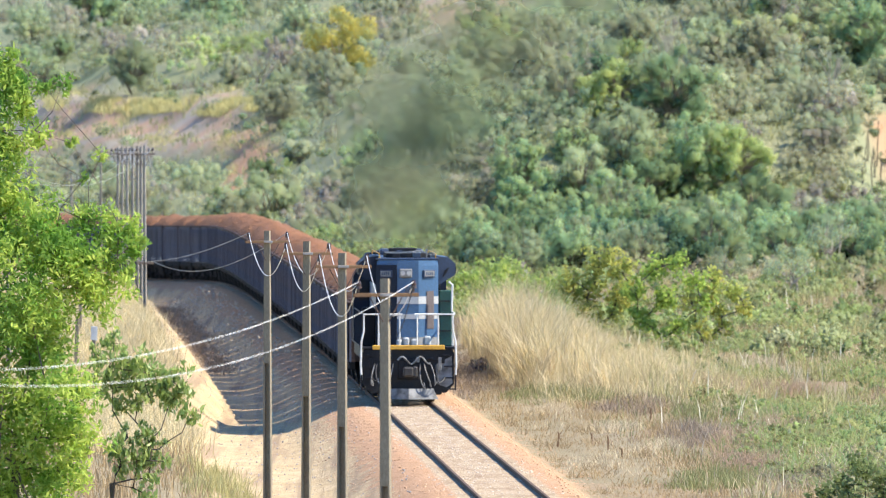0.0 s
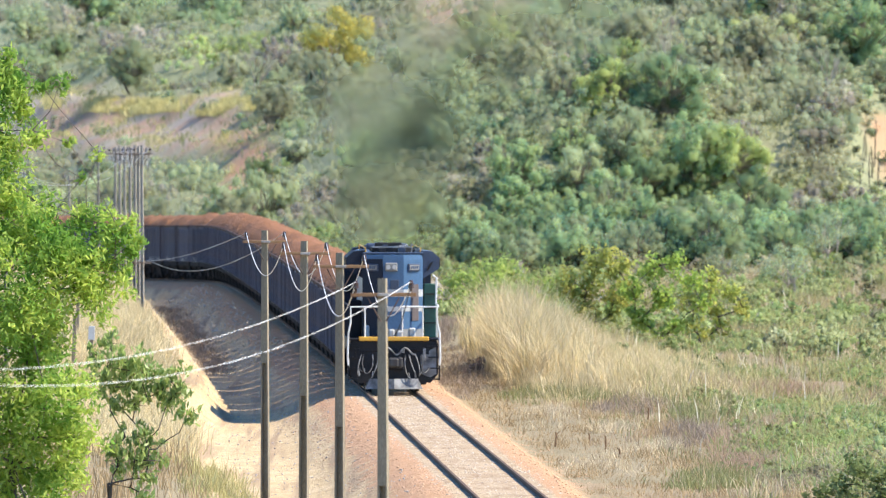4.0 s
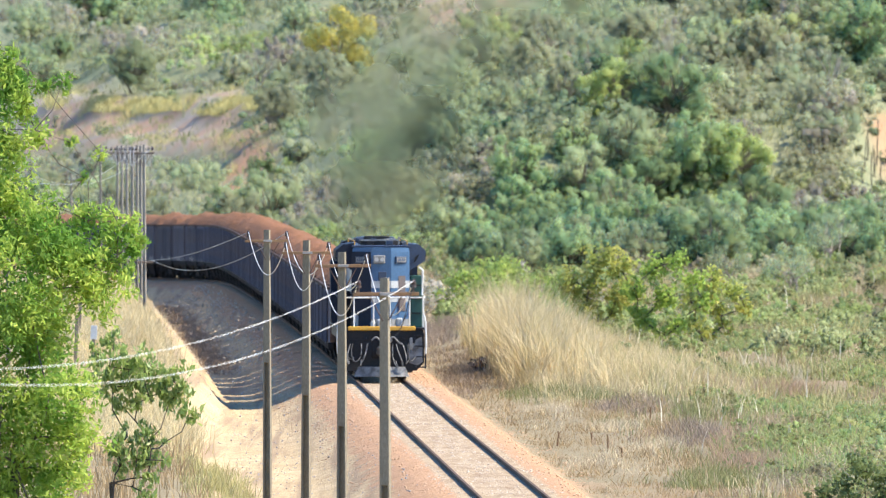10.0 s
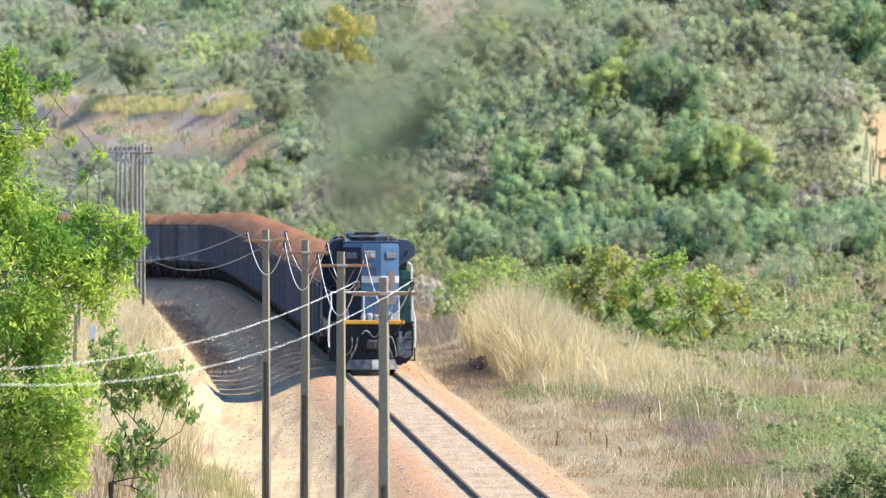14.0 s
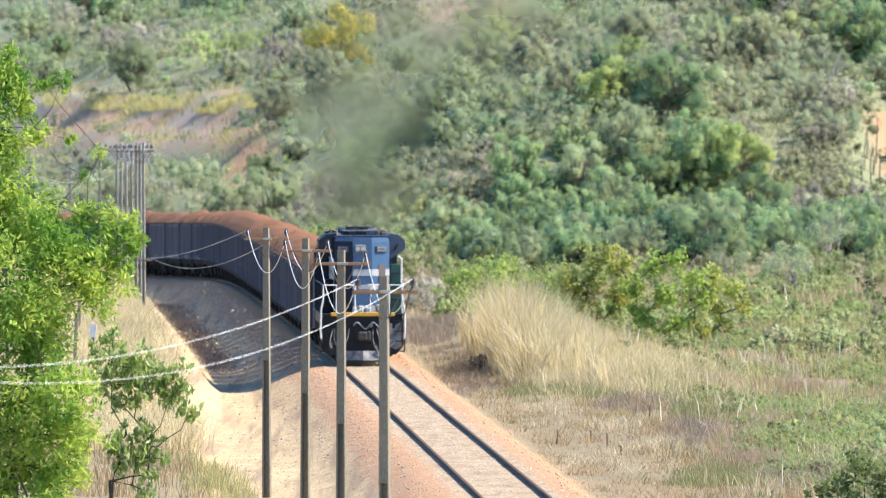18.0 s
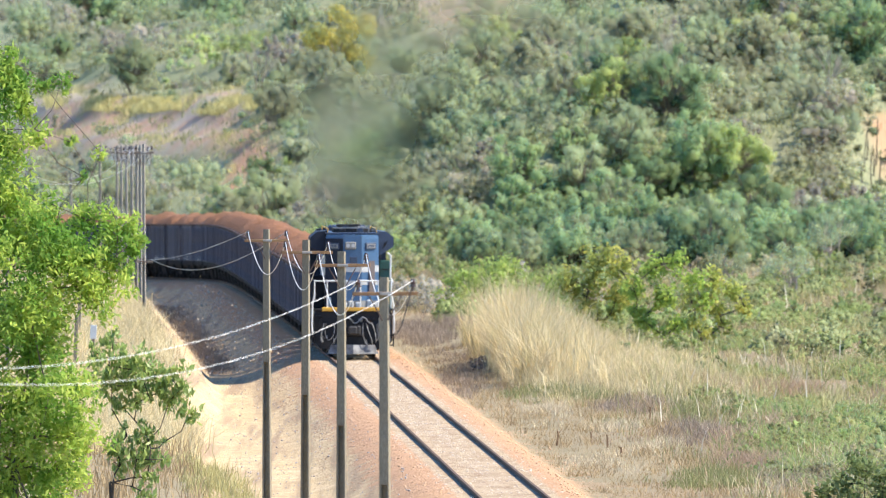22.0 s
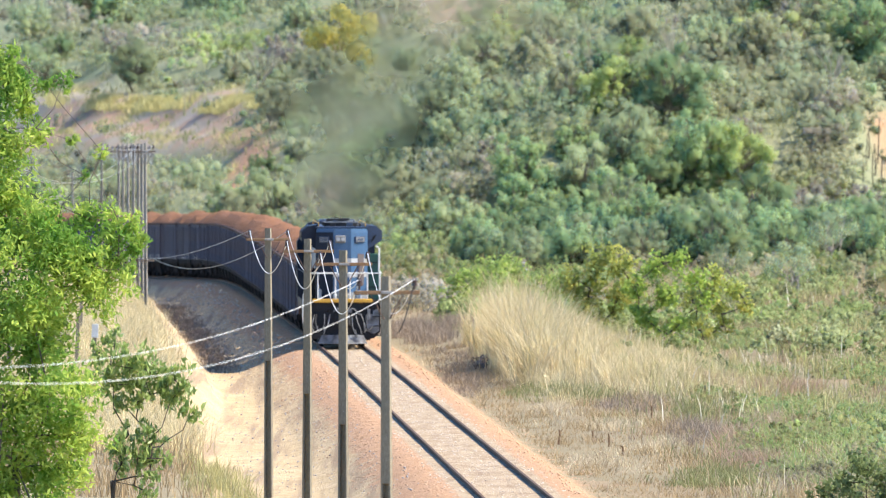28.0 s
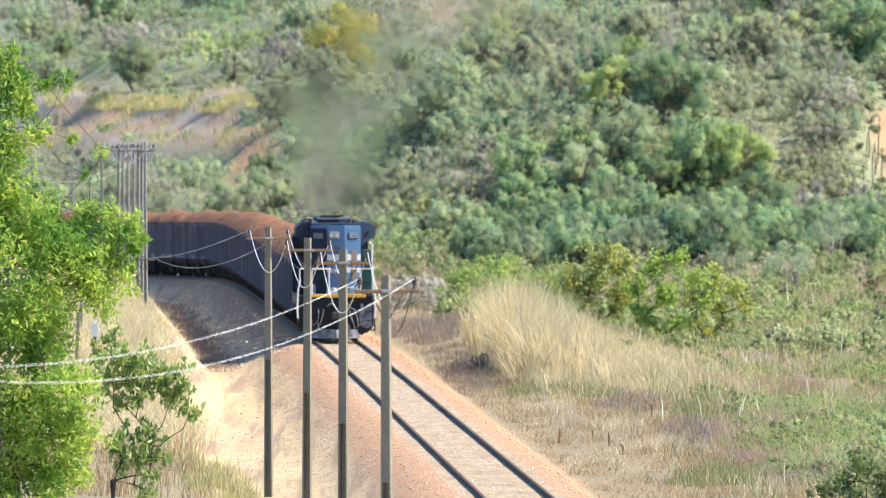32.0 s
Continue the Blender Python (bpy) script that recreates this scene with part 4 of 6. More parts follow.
# ---- plants ----
def leaf_quads(centres, size, rng, flat=0.5, aspect=1.9, out=None, loose=0.5, droop=0.0):
    """Leaf-shaped quads at the centres, turned at random, or lying loosely on the outside of their clump."""
    n = len(centres)
    d = rng.normal(size=(n, 3))
    if out is None:
        d[:, 2] *= flat
    else:
        o = out + rng.normal(size=(n, 3)) * loose
        o /= np.linalg.norm(o, axis=1)[:, None]
        d -= o * (d * o).sum(1)[:, None]
        d[:, 2] -= droop
    d /= np.linalg.norm(d, axis=1)[:, None]
    e = np.cross(d, rng.normal(size=(n, 3)) if out is None else o)
    e /= np.linalg.norm(e, axis=1)[:, None] + 1e-9
    s = size * rng.uniform(0.6, 1.35, size=(n, 1))
    a = centres - d * s * aspect * 0.5
    b = centres + e * s * 0.5
    c = centres + d * s * aspect * 0.5
    f = centres - e * s * 0.5
    v = np.stack([a, f, c, b], 1).reshape(-1, 3)
    quads = np.arange(n * 4).reshape(-1, 4)
    if out is None:
        return v, quads, None
    flip = (np.cross(f - a, c - a) * o).sum(1) < 0
    quads[flip] = quads[flip][:, ::-1]
    nm = 0.6 * out + 0.6 * o + np.array([0, 0, 0.15])
    nm /= np.linalg.norm(nm, axis=1)[:, None]
    return v, quads, np.repeat(nm, 4, axis=0)


def crown_points(rng, n, rx, rz, lumps, base, squash=0.55, small=0.25, large=0.5, thin=0.55):
    """Clumped points: lumps of foliage spread over an uneven shell."""
    cs = []
    for _ in range(lumps):
        d = rng.normal(size=3)
        d /= np.linalg.norm(d)
        q = rng.uniform(0.45, 1.0)
        c = np.array([d[0] * rx * q, d[1] * rx * q, base + rz + d[2] * rz * q])
        cs.append((c, rng.uniform(small, large) * min(rx, rz)))
    w = np.array([r ** 2 for c, r in cs])
    pick = rng.choice(lumps, size=n, p=w / w.sum())
    d = rng.normal(size=(n, 3))
    d /= np.linalg.norm(d, axis=1)[:, None]
    rad = rng.uniform(thin, 1.08, size=(n, 1))
    c = np.array([c for c, r in cs])[pick]
    r = np.array([r for c, r in cs])[pick][:, None]
    pts = c + d * rad * r * np.array([1.0, 1.0, squash + 0.3])
    return pts, cs, d


def crown_from(rng, n, masses, spread=1.0):
    """Clumped points in given leaf masses (x, y, z, radius), each broken into small lumps."""
    cs = []
    for x, y, z, r in masses:
        for _ in range(24):
            d = rng.normal(size=3)
            d *= rng.uniform(0.3, spread) / np.linalg.norm(d)
            cs.append((np.array([x, y, z]) + d * r, r * rng.uniform(0.28, 0.5)))
    w = np.array([r ** 2 for c, r in cs])
    pick = rng.choice(len(cs), size=n, p=w / w.sum())
    d = rng.normal(size=(n, 3))
    d /= np.linalg.norm(d, axis=1)[:, None]
    return np.array([c for c, r in cs])[pick] + d * rng.uniform(0.4, 1.1, size=(n, 1)) * np.array([r for c, r in cs])[pick][:, None], cs, d


def tree(name, seed, rx, rz, base, n, size, leaf, bark, lumps=14, label="", category="tree", group="", trunk=0.1, stems=1, masses=None, aspect=1.9, loose=0.45, far=False, droop=0.0, spread=1.25):
    rng = np.random.default_rng(seed)
    t = tagged(new(name), label, category, group)
    pts, cs, out = crown_from(rng, n, masses, spread) if masses else crown_points(rng, n, rx, rz, lumps * (2 if far else 1), base, 0.75 if far else 0.55, *((0.13, 0.32, 0.35) if far else ()))
    bm = bmesh.new()
    for s in range(stems):
        foot = Vector((rng.uniform(-0.15, 0.15) * (stems > 1) * rx, rng.uniform(-0.15, 0.15) * (stems > 1) * rx, -0.35))
        fork = Vector((rng.uniform(-0.2, 0.2) * rx, rng.uniform(-0.2, 0.2) * rx, base * 0.75 + rz * 0.25))
        mid = foot.lerp(fork, 0.5) + Vector((rng.uniform(-0.12, 0.12) * rx, rng.uniform(-0.12, 0.12) * rx, 0))
        pipe(bm, [foot, mid, fork], trunk, trunk * 0.65, 7)
        if trunk <= 0.03:  # a herb has one plain stem
            continue
        if masses:  # limbs grow on from the nearest limb below
            grown = [fork]
            for q in sorted(masses[s::stems], key=lambda q: (Vector(q[:3]) - fork).length):
                e = Vector(q[:3])
                a = min(grown, key=lambda g: (g - e).length + 0.6 * max(0.0, g.z - e.z))
                k = a.lerp(e, 0.5) + Vector((rng.uniform(-0.15, 0.15), rng.uniform(-0.15, 0.15), rng.uniform(-0.12, 0.12))) * (e - a).length
                w = trunk * 0.6 / (1 + 0.35 * (e - fork).length)
                pipe(bm, [a, k, e], w, w * 0.6, 5)
                grown += [k, e]
                for _ in range(5):
                    d = Vector(rng.normal(size=3)) * q[3] * 0.6
                    pipe(bm, [e, e + d * 0.5, e + d + Vector((0, 0, rng.uniform(-0.1, 0.1)))], w * 0.4, w * 0.12, 4)
            continue
        ends = cs
        for c, r in ends[s::stems]:
            e = Vector(c)
            k = fork.lerp(e, 0.5) + Vector((rng.uniform(-0.2, 0.2), rng.uniform(-0.2, 0.2), rng.uniform(-0.05, 0.2))) * rx * 0.5
            pipe(bm, [fork, k, e], trunk * 0.5, trunk * 0.12, 5)
    part("trunk", bm, bark, t)
    v, f, nm = leaf_quads(pts, size, rng, 0.5, aspect, out, loose, droop)
    if far:
        v, f, nm = both(v, f, nm, *leaf_clumps(cs, 26, rng, 0.7))
    mesh_np("crown", v, f, leaf, t, nm if loose < 1 else None)
    return t


def twigs(name, seed, h, spread, n, bark, label, category="shrub", group=""):
    """A bare or nearly bare shrub: forked twigs."""
    rng = random.Random(seed)
    t = tagged(new(name), label, category, group)
    bm = bmesh.new()

    def grow(p, d, ln, r, depth):
        e = p + d * ln
        rod(bm, p, e, r, r * 0.6, 4, False)
        if depth:
            for _ in range(3 if depth > 1 else 2):
                nd = (d + Vector((rng.uniform(-1, 1), rng.uniform(-1, 1), rng.uniform(-0.2, 0.7))) * spread).normalized()
                grow(p.lerp(e, rng.uniform(0.6, 1.0)), nd, ln * rng.uniform(0.55, 0.8), r * 0.6, depth - 1)
    for _ in range(n):
        grow(Vector((rng.uniform(-0.2, 0.2), rng.uniform(-0.2, 0.2), -0.2)), Vector((rng.uniform(-0.4, 0.4), rng.uniform(-0.4, 0.4), 1)).normalized(), h * 0.42, h * 0.013, 4)
    part("branch_work", bm, bark, t)
    return t


ICO_V = [(0, 0, 1)] + [(0.894 * math.cos(1.2566 * k), 0.894 * math.sin(1.2566 * k), 0.447) for k in range(5)] + [(0.894 * math.cos(1.2566 * (k + 0.5)), 0.894 * math.sin(1.2566 * (k + 0.5)), -0.447) for k in range(5)] + [(0, 0, -1)]
ICO_F = [(0, 1 + k, 1 + (k + 1) % 5) for k in range(5)] + [(1 + k, 6 + k, 1 + (k + 1) % 5) for k in range(5)] + [(1 + (k + 1) % 5, 6 + k, 6 + (k + 1) % 5) for k in range(5)] + [(11, 6 + (k + 1) % 5, 6 + k) for k in range(5)]


def leaf_clumps(cs, count, rng, fill=0.9):
    """Dense hearts of the largest lumps of a crown: uneven little masses behind the outer leaves."""
    vs, fs, ns = [], [], []
    for k, (c, r) in enumerate(sorted(cs, key=lambda q: -q[1])[:count]):
        d = np.array(ICO_V)
        vs.append(c + d * r * fill * rng.uniform(0.6, 1.15, (12, 1)) * np.array([1.0, 1.0, 0.95]))
        ns.append(d + np.array([0, 0, 0.15]))
        fs.append(np.array(ICO_F) + 12 * k)
    return np.concatenate(vs), np.concatenate(fs), np.concatenate(ns)


def both(v, quads, nm, cv, cf, cn):
    """Leaves and clumps as one set of triangles."""
    f = np.concatenate([quads[:, [0, 1, 2]], quads[:, [0, 2, 3]], cf + len(v)])
    nm = np.concatenate([nm, cn / np.linalg.norm(cn, axis=1)[:, None]]) + 0.85 * np.array([0.3, -0.3, 0.75])
    return np.concatenate([v, cv]), f, nm / np.linalg.norm(nm, axis=1)[:, None]


def scrub(name, spots, sizes, n, leaf_size, material, label, seed):
    """Low bushes beyond counting, all in one mesh: lumps of leaves rooted at the spots."""
    rng = np.random.default_rng(seed)
    vs, fs, ns, off, tones, drys = [], [], [], 0, [], []
    shapes = [crown_points(rng, n, 1.0, 0.75, 24, -0.15, 0.75, 0.14, 0.36, 0.5) for _ in range(6)]
    hearts = [leaf_clumps(q[1], 7, rng, 0.72) for q in shapes]
    for k, (p, s) in enumerate(zip(spots, sizes)):
        a = rng.uniform(0, 6.28)
        turn = np.array([[math.cos(a), math.sin(a), 0], [-math.sin(a), math.cos(a), 0], [0, 0, 1]]) * s
        r = shapes[k % 6][0] @ turn + p
        v, f, nm = leaf_quads(r, leaf_size, rng, 0.5, 1.9, shapes[k % 6][2] @ turn / s, 0.5)
        cv, cf, cn = hearts[k % 6]
        v, f, nm = both(v, f, nm, cv @ turn + p, cf, cn @ turn / s)
        vs.append(v)
        ns.append(nm)
        fs.append(f + off)
        off += len(v)
        patch = noise.noise((p[0] * 0.16, p[1] * 0.05, 2.6))
        tones.append(np.full(len(v), rng.normal() * 0.17 + 0.25 * noise.noise((p[0] * 0.3, p[1] * 0.09, 8.1)), dtype=np.float32))
        drys.append(np.full(len(v), min(1.0, max(0.0, 0.85 * patch + 0.55 * rng.random() - 0.12)) ** 1.5, dtype=np.float32))
    ob = mesh_np(name, np.concatenate(vs), np.concatenate(fs), material, None, np.concatenate(ns))
    ob.data.attributes.new("tone", "FLOAT", "POINT").data.foreach_set("value", np.concatenate(tones))
    ob.data.attributes.new("dryness", "FLOAT", "POINT").data.foreach_set("value", np.concatenate(drys))
    return tagged(ob, label, "scrub", kind="stuff")


def rocks(name, spots, size, material, label, seed, flat=1.0):
    """Loose angular stones, all in one mesh."""
    rng = np.random.default_rng(seed)
    base = np.array([(1, 0, 0), (-1, 0, 0), (0, 1, 0), (0, -1, 0), (0, 0, 1), (0, 0, -1)], dtype=float)
    tri = np.array([(0, 2, 4), (2, 1, 4), (1, 3, 4), (3, 0, 4), (2, 0, 5), (1, 2, 5), (3, 1, 5), (0, 3, 5)])
    n = len(spots)
    v = base[None] * rng.uniform(0.5, 1.5, (n, 6, 1)) * size * rng.uniform(0.5, 1.6, (n, 1, 1)) + rng.normal(size=(n, 6, 3)) * size * 0.15
    v = v * np.array([1, 1, flat]) + (spots + np.array([0, 0, 0.04 * flat]))[:, None]
    f = (np.arange(n)[:, None, None] * 6 + tri[None]).reshape(-1, 3)
    return tagged(mesh_np(name, v.reshape(-1, 3), f, material), label, "stones", kind="stuff")


def grass(name, spots, height, width, material, label, seed, lean=0.35, tuft=0):
    """Blades of grass, one tapered strip each, rooted at the spots (n x 3)."""
    rng = np.random.default_rng(seed)
    n = len(spots)
    a = rng.uniform(0, 2 * math.pi, n)
    side = np.stack([np.cos(a), np.sin(a), np.zeros(n)], 1) * width * rng.uniform(0.6, 1.4, (n, 1)) / 2
    h = np.asarray(height) * rng.uniform(0.55, 1.25, n)
    tip = rng.normal(size=(n, 3)) * lean
    if tuft:  # the blades of a tuft lean one way
        tip += np.repeat(rng.normal(size=(n // tuft, 3)) * 0.27 + np.array([-0.02, 0, 0]), tuft, axis=0)
    tip[:, 2] = 1 - 0.25 * np.minimum(1.0, (tip[:, :2] ** 2).sum(1))
    top = spots + tip * h[:, None]
    mid = spots + tip * np.array([0.35, 0.35, 0.6]) * h[:, None]
    v = np.stack([spots - side, spots + side, mid + side * 0.7, mid - side * 0.7, top], 1).reshape(-1, 3)
    i = np.arange(n)[:, None] * 5
    me_faces = np.concatenate([i + np.array([[0, 1, 2]]), i + np.array([[0, 2, 3]]), i + np.array([[3, 2, 4]])])
    ob = mesh_np(name, v, me_faces, material)
    if tuft:
        ob.data.attributes.new("tone", "FLOAT", "POINT").data.foreach_set("value", np.repeat(np.clip(rng.normal(size=n // tuft) * 0.15, -0.35, 0.22), tuft * 5).astype(np.float32))
    return tagged(ob, label, "grass", kind="stuff")


def scatter(rng, n, u0, u1, y0, y1, keep=None):
    """Rooting places on the land, in a strip beside the track."""
    out = []
    while len(out) < n:
        y, u = rng.uniform(y0, y1), rng.uniform(u0, u1)
        x = axis(y) + u
        if keep is None or keep(u, y) > rng.random():
            out.append((x, y, land(x, y) - 0.03))
    return np.array(out)


def tufts(rng, spots, blades, spread):
    p = np.repeat(spots, blades, axis=0)
    off = rng.normal(size=(len(p), 3)) * spread
    off[:, 2] = 0
    return p + off


PLANTED = set()


def plant(ob, x, y, turn=0.0, size=1.0):
    """Put a plant on the land: the first time the thing itself, then copies of it."""
    m = pose(x, y, land(x, y), 0, 0, turn)
    c = copy_thing(ob, m) if ob.name in PLANTED else ob
    PLANTED.add(ob.name)
    c.matrix_basis = m @ Matrix.Diagonal((size, size, size, 1))
    return c


# dry grey thickets, dark patches for shaded hollows and fresh yellow-green groves on the hill: sideways, height,
# half-widths
DRY_PATCHES = [(14.8, 12.4, 1.7, 2.6), (17.3, 6.1, 2.0, 1.3), (26.0, 1.0, 2.2, 1.5), (23.5, 8.2, 2.4, 1.2), (1.5, 13.5, 2.5, 2.0), (-5.0, 14.0, 2.0, 3.0), (8.0, 12.5, 2.0, 1.5), (-26.0, 13.0, 6.0, 2.0)]
# darker leaves planted here stand in for the shade of gullies and gaps
DEEP_PATCHES = [(-30.5, 12.7, 2.4, 1.2), (-28.0, 14.6, 2.2, 1.2), (-25.8, 16.6, 2.0, 1.2), (-33.5, 11.3, 2.2, 1.0), (-21.5, 10.6, 4.5, 0.8), (-38.0, 14.0, 2.5, 1.5), (-18.0, 15.5, 2.0, 0.8), (-9.5, 5.2, 1.6, 1.0), (-5.5, 4.5, 1.5, 1.6), (9.0, 7.2, 0.8, 0.9), (13.3, 7.0, 0.9, 0.8), (12.0, 2.6, 2.6, 0.9), (15.5, 9.5, 0.9, 0.7)]
FRESH_PATCHES = [(10.6, 8.6, 2.3, 1.8), (4.6, 5.4, 1.8, 1.1), (12.0, 4.6, 1.6, 0.7), (20.5, 13.0, 2.5, 1.6), (-10.0, 4.0, 3.0, 1.4), (3.0, 11.5, 1.5, 1.5), (-18.0, 12.0, 4.0, 1.6), (18.0, 3.0, 2.0, 0.8)]


def zone(patches, x, z):
    return max(math.exp(-((x - a) / c) ** 2 - ((z - b) / d) ** 2) for a, b, c, d in patches)


def build_plants():
    rng = np.random.default_rng(42)
    grp = "trees on the scrub hillside"
    dark = [tree("tree", 100 + k, 1.7, 1.5, 0.15, 880, 0.228, L_DEEP, M_BARK, 30, "dense dark green tree on the hillside", "tree", grp, 0.1, 1, None, 1.9, 0.45, True) for k in range(3)]
    midg = [tree("tree", 120 + k, 1.6, 1.35, 0.15, 800, 0.218, L_MID, M_BARK, 28, "rounded mid-green tree on the hillside", "tree", grp, 0.09, 1, None, 1.9, 0.45, True) for k in range(3)]
    oliv = [tree("tree", 140 + k, 1.4, 1.1, 0.2, 680, 0.198, L_OLIVE, M_PALEBARK, 22, "thin olive-green savanna tree on the hillside", "tree", grp, 0.06, 2, None, 1.9, 0.45, True) for k in range(3)]
    greys = [tree("shrub", 160 + k, 1.3, 0.8, 0.2, 700, 0.15, L_GREY, M_PALEBARK, 18, "dry grey half-bare shrub on the hillside", "shrub", grp, 0.05, 3, None, 1.9, 0.45, True) for k in range(2)]
    bright = [tree("tree", 170 + k, 1.6, 1.3, 0.15, 950, 0.20, L_PALE, M_BARK, 26, "yellow-green leafy tree on the hillside", "tree", grp, 0.08, 1, None, 1.9, 0.45, True) for k in range(2)]
    bare = [twigs("bare_tree", 180 + k, (3.6, 2.6)[k], 0.55, 2, M_PALEBARK, "leafless pale grey tree on the hillside", "tree", grp) for k in range(2)]
    for k, (x, y, s) in enumerate(((14.6, 826, 1.0), (17.5, 832, 1.1), (24.0, 815, 1.0), (25.5, 745, 1.2), (21.0, 700, 0.9), (4.0, 830, 1.0), (9.5, 822, 0.9), (-4.0, 905, 1.1), (-14.0, 980, 1.2), (-20.0, 1000, 1.2))):
        plant(bare[k % 2], x, y, 55 * k, s)
    # hillside wood: lush in the hollow, thin and dry higher up, bare on the cut terraces
    low = {"deep": [], "mid": [], "olive": [], "grey": [], "fresh": []}
    count = 0
    for k in range(5700):
        y = rng.uniform(782, 870) if k % 2 else rng.uniform(860, 1290)
        x = y * rng.uniform(-0.037, 0.037)
        if k > 4400:
            x, y = rng.uniform(17, 27), rng.uniform(798, 838)
            if noise.noise((x * 0.4, y * 0.1, 12.0)) < 0.05:
                continue
        if k > 4800:
            x, y = rng.uniform(-37, -9), rng.uniform(930, 1160)
        if x - axis(y) < 13:
            continue
        z = land(x, y)
        if z > 19.5:
            continue
        m = noise.noise((x * 0.2, y * 0.06, 5.0))
        lush = sstep(0, 4, x) * sstep(22, 17, x) * sstep(6.5, 4.0, z) + 0.6 * sstep(17, 21, x) * sstep(10.5, 12, z) + 0.3 * sstep(-8, -10, x) * sstep(6, 3, z) + 0.35 * sstep(3.4, 1.8, z) * sstep(-3, 2, x) * sstep(25, 22, x) + 0.45 * m
        r = rng.random()
        if bare_soil(x, y, z) > 0.3 and r < 0.88:
            continue
        sort = "deep" if lush > 0.45 else "mid" if m + 0.5 * (r - 0.5) > 0.0 else "olive" if m + 0.6 * (r - 0.5) > -0.4 else "grey"
        dry, fresh = zone(DRY_PATCHES, x, z), zone(FRESH_PATCHES, x, z)
        if dry > 0.35 + 0.5 * rng.random():
            sort = "grey" if rng.random() < 0.5 else "olive"
        elif zone(DEEP_PATCHES, x, z) > 0.3 + 0.4 * rng.random():
            sort = "deep"
        elif fresh > 0.3 + 0.5 * rng.random():
            sort = "fresh" if rng.random() < 0.6 else "mid"
        if count < 210 and rng.random() < (0.3 if lush > 0.4 else 0.15):
            t = {"deep": dark + midg[:1], "mid": midg, "olive": oliv, "grey": greys, "fresh": bright}[sort]
            plant(t[rng.integers(len(t))], x, y, rng.uniform(0, 360), 0.65 + 1.0 * rng.random() ** 1.7)
            count += 1
        else:
            low[sort].append((x, y, z))
    # dark blue-green trees in the hollow and in the folds of the slope
    teal = [tree("tree", 190 + k, 1.6, 1.3, 0.2, 1000, 0.2, L_TEAL, M_DARKBARK, 26, "dark blue-green tree in the hollow", "tree", grp, 0.1, 1, None, 1.9, 0.45, True) for k in range(2)]
    for k, (x, y, s) in enumerate(((8.7, 716, 0.9), (9.7, 708, 1.1), (10.6, 714, 0.9), (11.6, 704, 1.15), (12.7, 712, 1.0), (13.6, 706, 0.8), (14.3, 718, 0.9), (16.3, 716, 0.7), (6.2, 722, 0.75), (22.6, 724, 0.75), (13.6, 814, 0.8), (14.4, 818, 0.7), (3.6, 816, 0.75), (9.4, 820, 1.0))):
        plant(teal[k % 2], x, y, 70 * k, s)
    for k in range(120):
        y = rng.uniform(690, 790)
        x = y * rng.uniform(0.002, 0.036)
        if x - axis(y) > 12:
            t = (dark + midg[:1])[rng.integers(4)] if not 7.5 < x < 14.5 or k % 2 else teal[k // 2 % 2]
            plant(t, x, y, rng.uniform(0, 360), rng.uniform(0.5, 1.15))
    for sort, leaf, lab in (("deep", L_DEEP, "dark green undergrowth in the hollow"), ("mid", L_MID, "mid-green scrub bushes on the hillside"), ("olive", L_OLIVE, "olive scrub bushes on the hillside"), ("grey", L_GREY, "dry grey scrub on the hillside"), ("fresh", L_PALE, "yellow-green scrub bushes on the hillside")):
        p = np.array(low[sort])
        scrub("scrub", p, (0.55 + 1.75 * rng.random(len(p)) ** 2.6) * np.where((p[:, 0] < -11) & (p[:, 2] > 3.5) & (p[:, 2] < 10.5), 0.6, np.where((p[:, 0] > 25.3) & (p[:, 1] < 840), 0.45, 1.0)), 120, 0.185, leaf, lab, 7)
    # charred saplings before the bare slip
    for k in range(7):
        s = tagged(new("sapling"), "thin dark bare sapling on the bare slip", "sapling", "saplings on the slip")
        x, y, h = 25.9 + 0.19 * k, 803 + 1.5 * (k % 3), (1.6, 2.3, 1.9, 2.6, 1.7, 2.9, 2.2)[k]
        part("stem", pipe(bmesh.new(), [(0, 0, -0.2), (0.06 * (k % 3 - 1), 0, h * 0.5), (0.1 * (k % 2), 0, h)], 0.05, 0.025, 6), M_DARKBARK, s)
        part("twig", rod(bmesh.new(), (0.03 * (k % 3 - 1), 0, h * 0.5), (0.25 - 0.1 * (k % 4), 0.1, h * 0.8), 0.02, 0.008, 5), M_DARKBARK, s)
        s.matrix_basis = pose(x, y, land(x, y), 0, 0, 0)
    # one yellow tree high on the slope
    yl = tree("yellow_tree", 200, 2.4, 1.7, 0.8, 2200, 0.17, L_YELL, M_BARK, 18, "yellow-leaved tree standing out on the hillside", "tree", "", 0.11)
    plant(yl, -7.2, 962, 0, 1.3)
    # shrubs beyond the tall grass
    dome = [(-1.1, 0, 0.7, 0.6), (-0.3, 0.2, 1.3, 0.65), (0.6, 0, 1.45, 0.65), (1.2, 0.1, 0.9, 0.6), (0, -0.3, 0.5, 0.7), (0.7, -0.2, 0.5, 0.6), (-0.8, -0.2, 0.3, 0.5)]
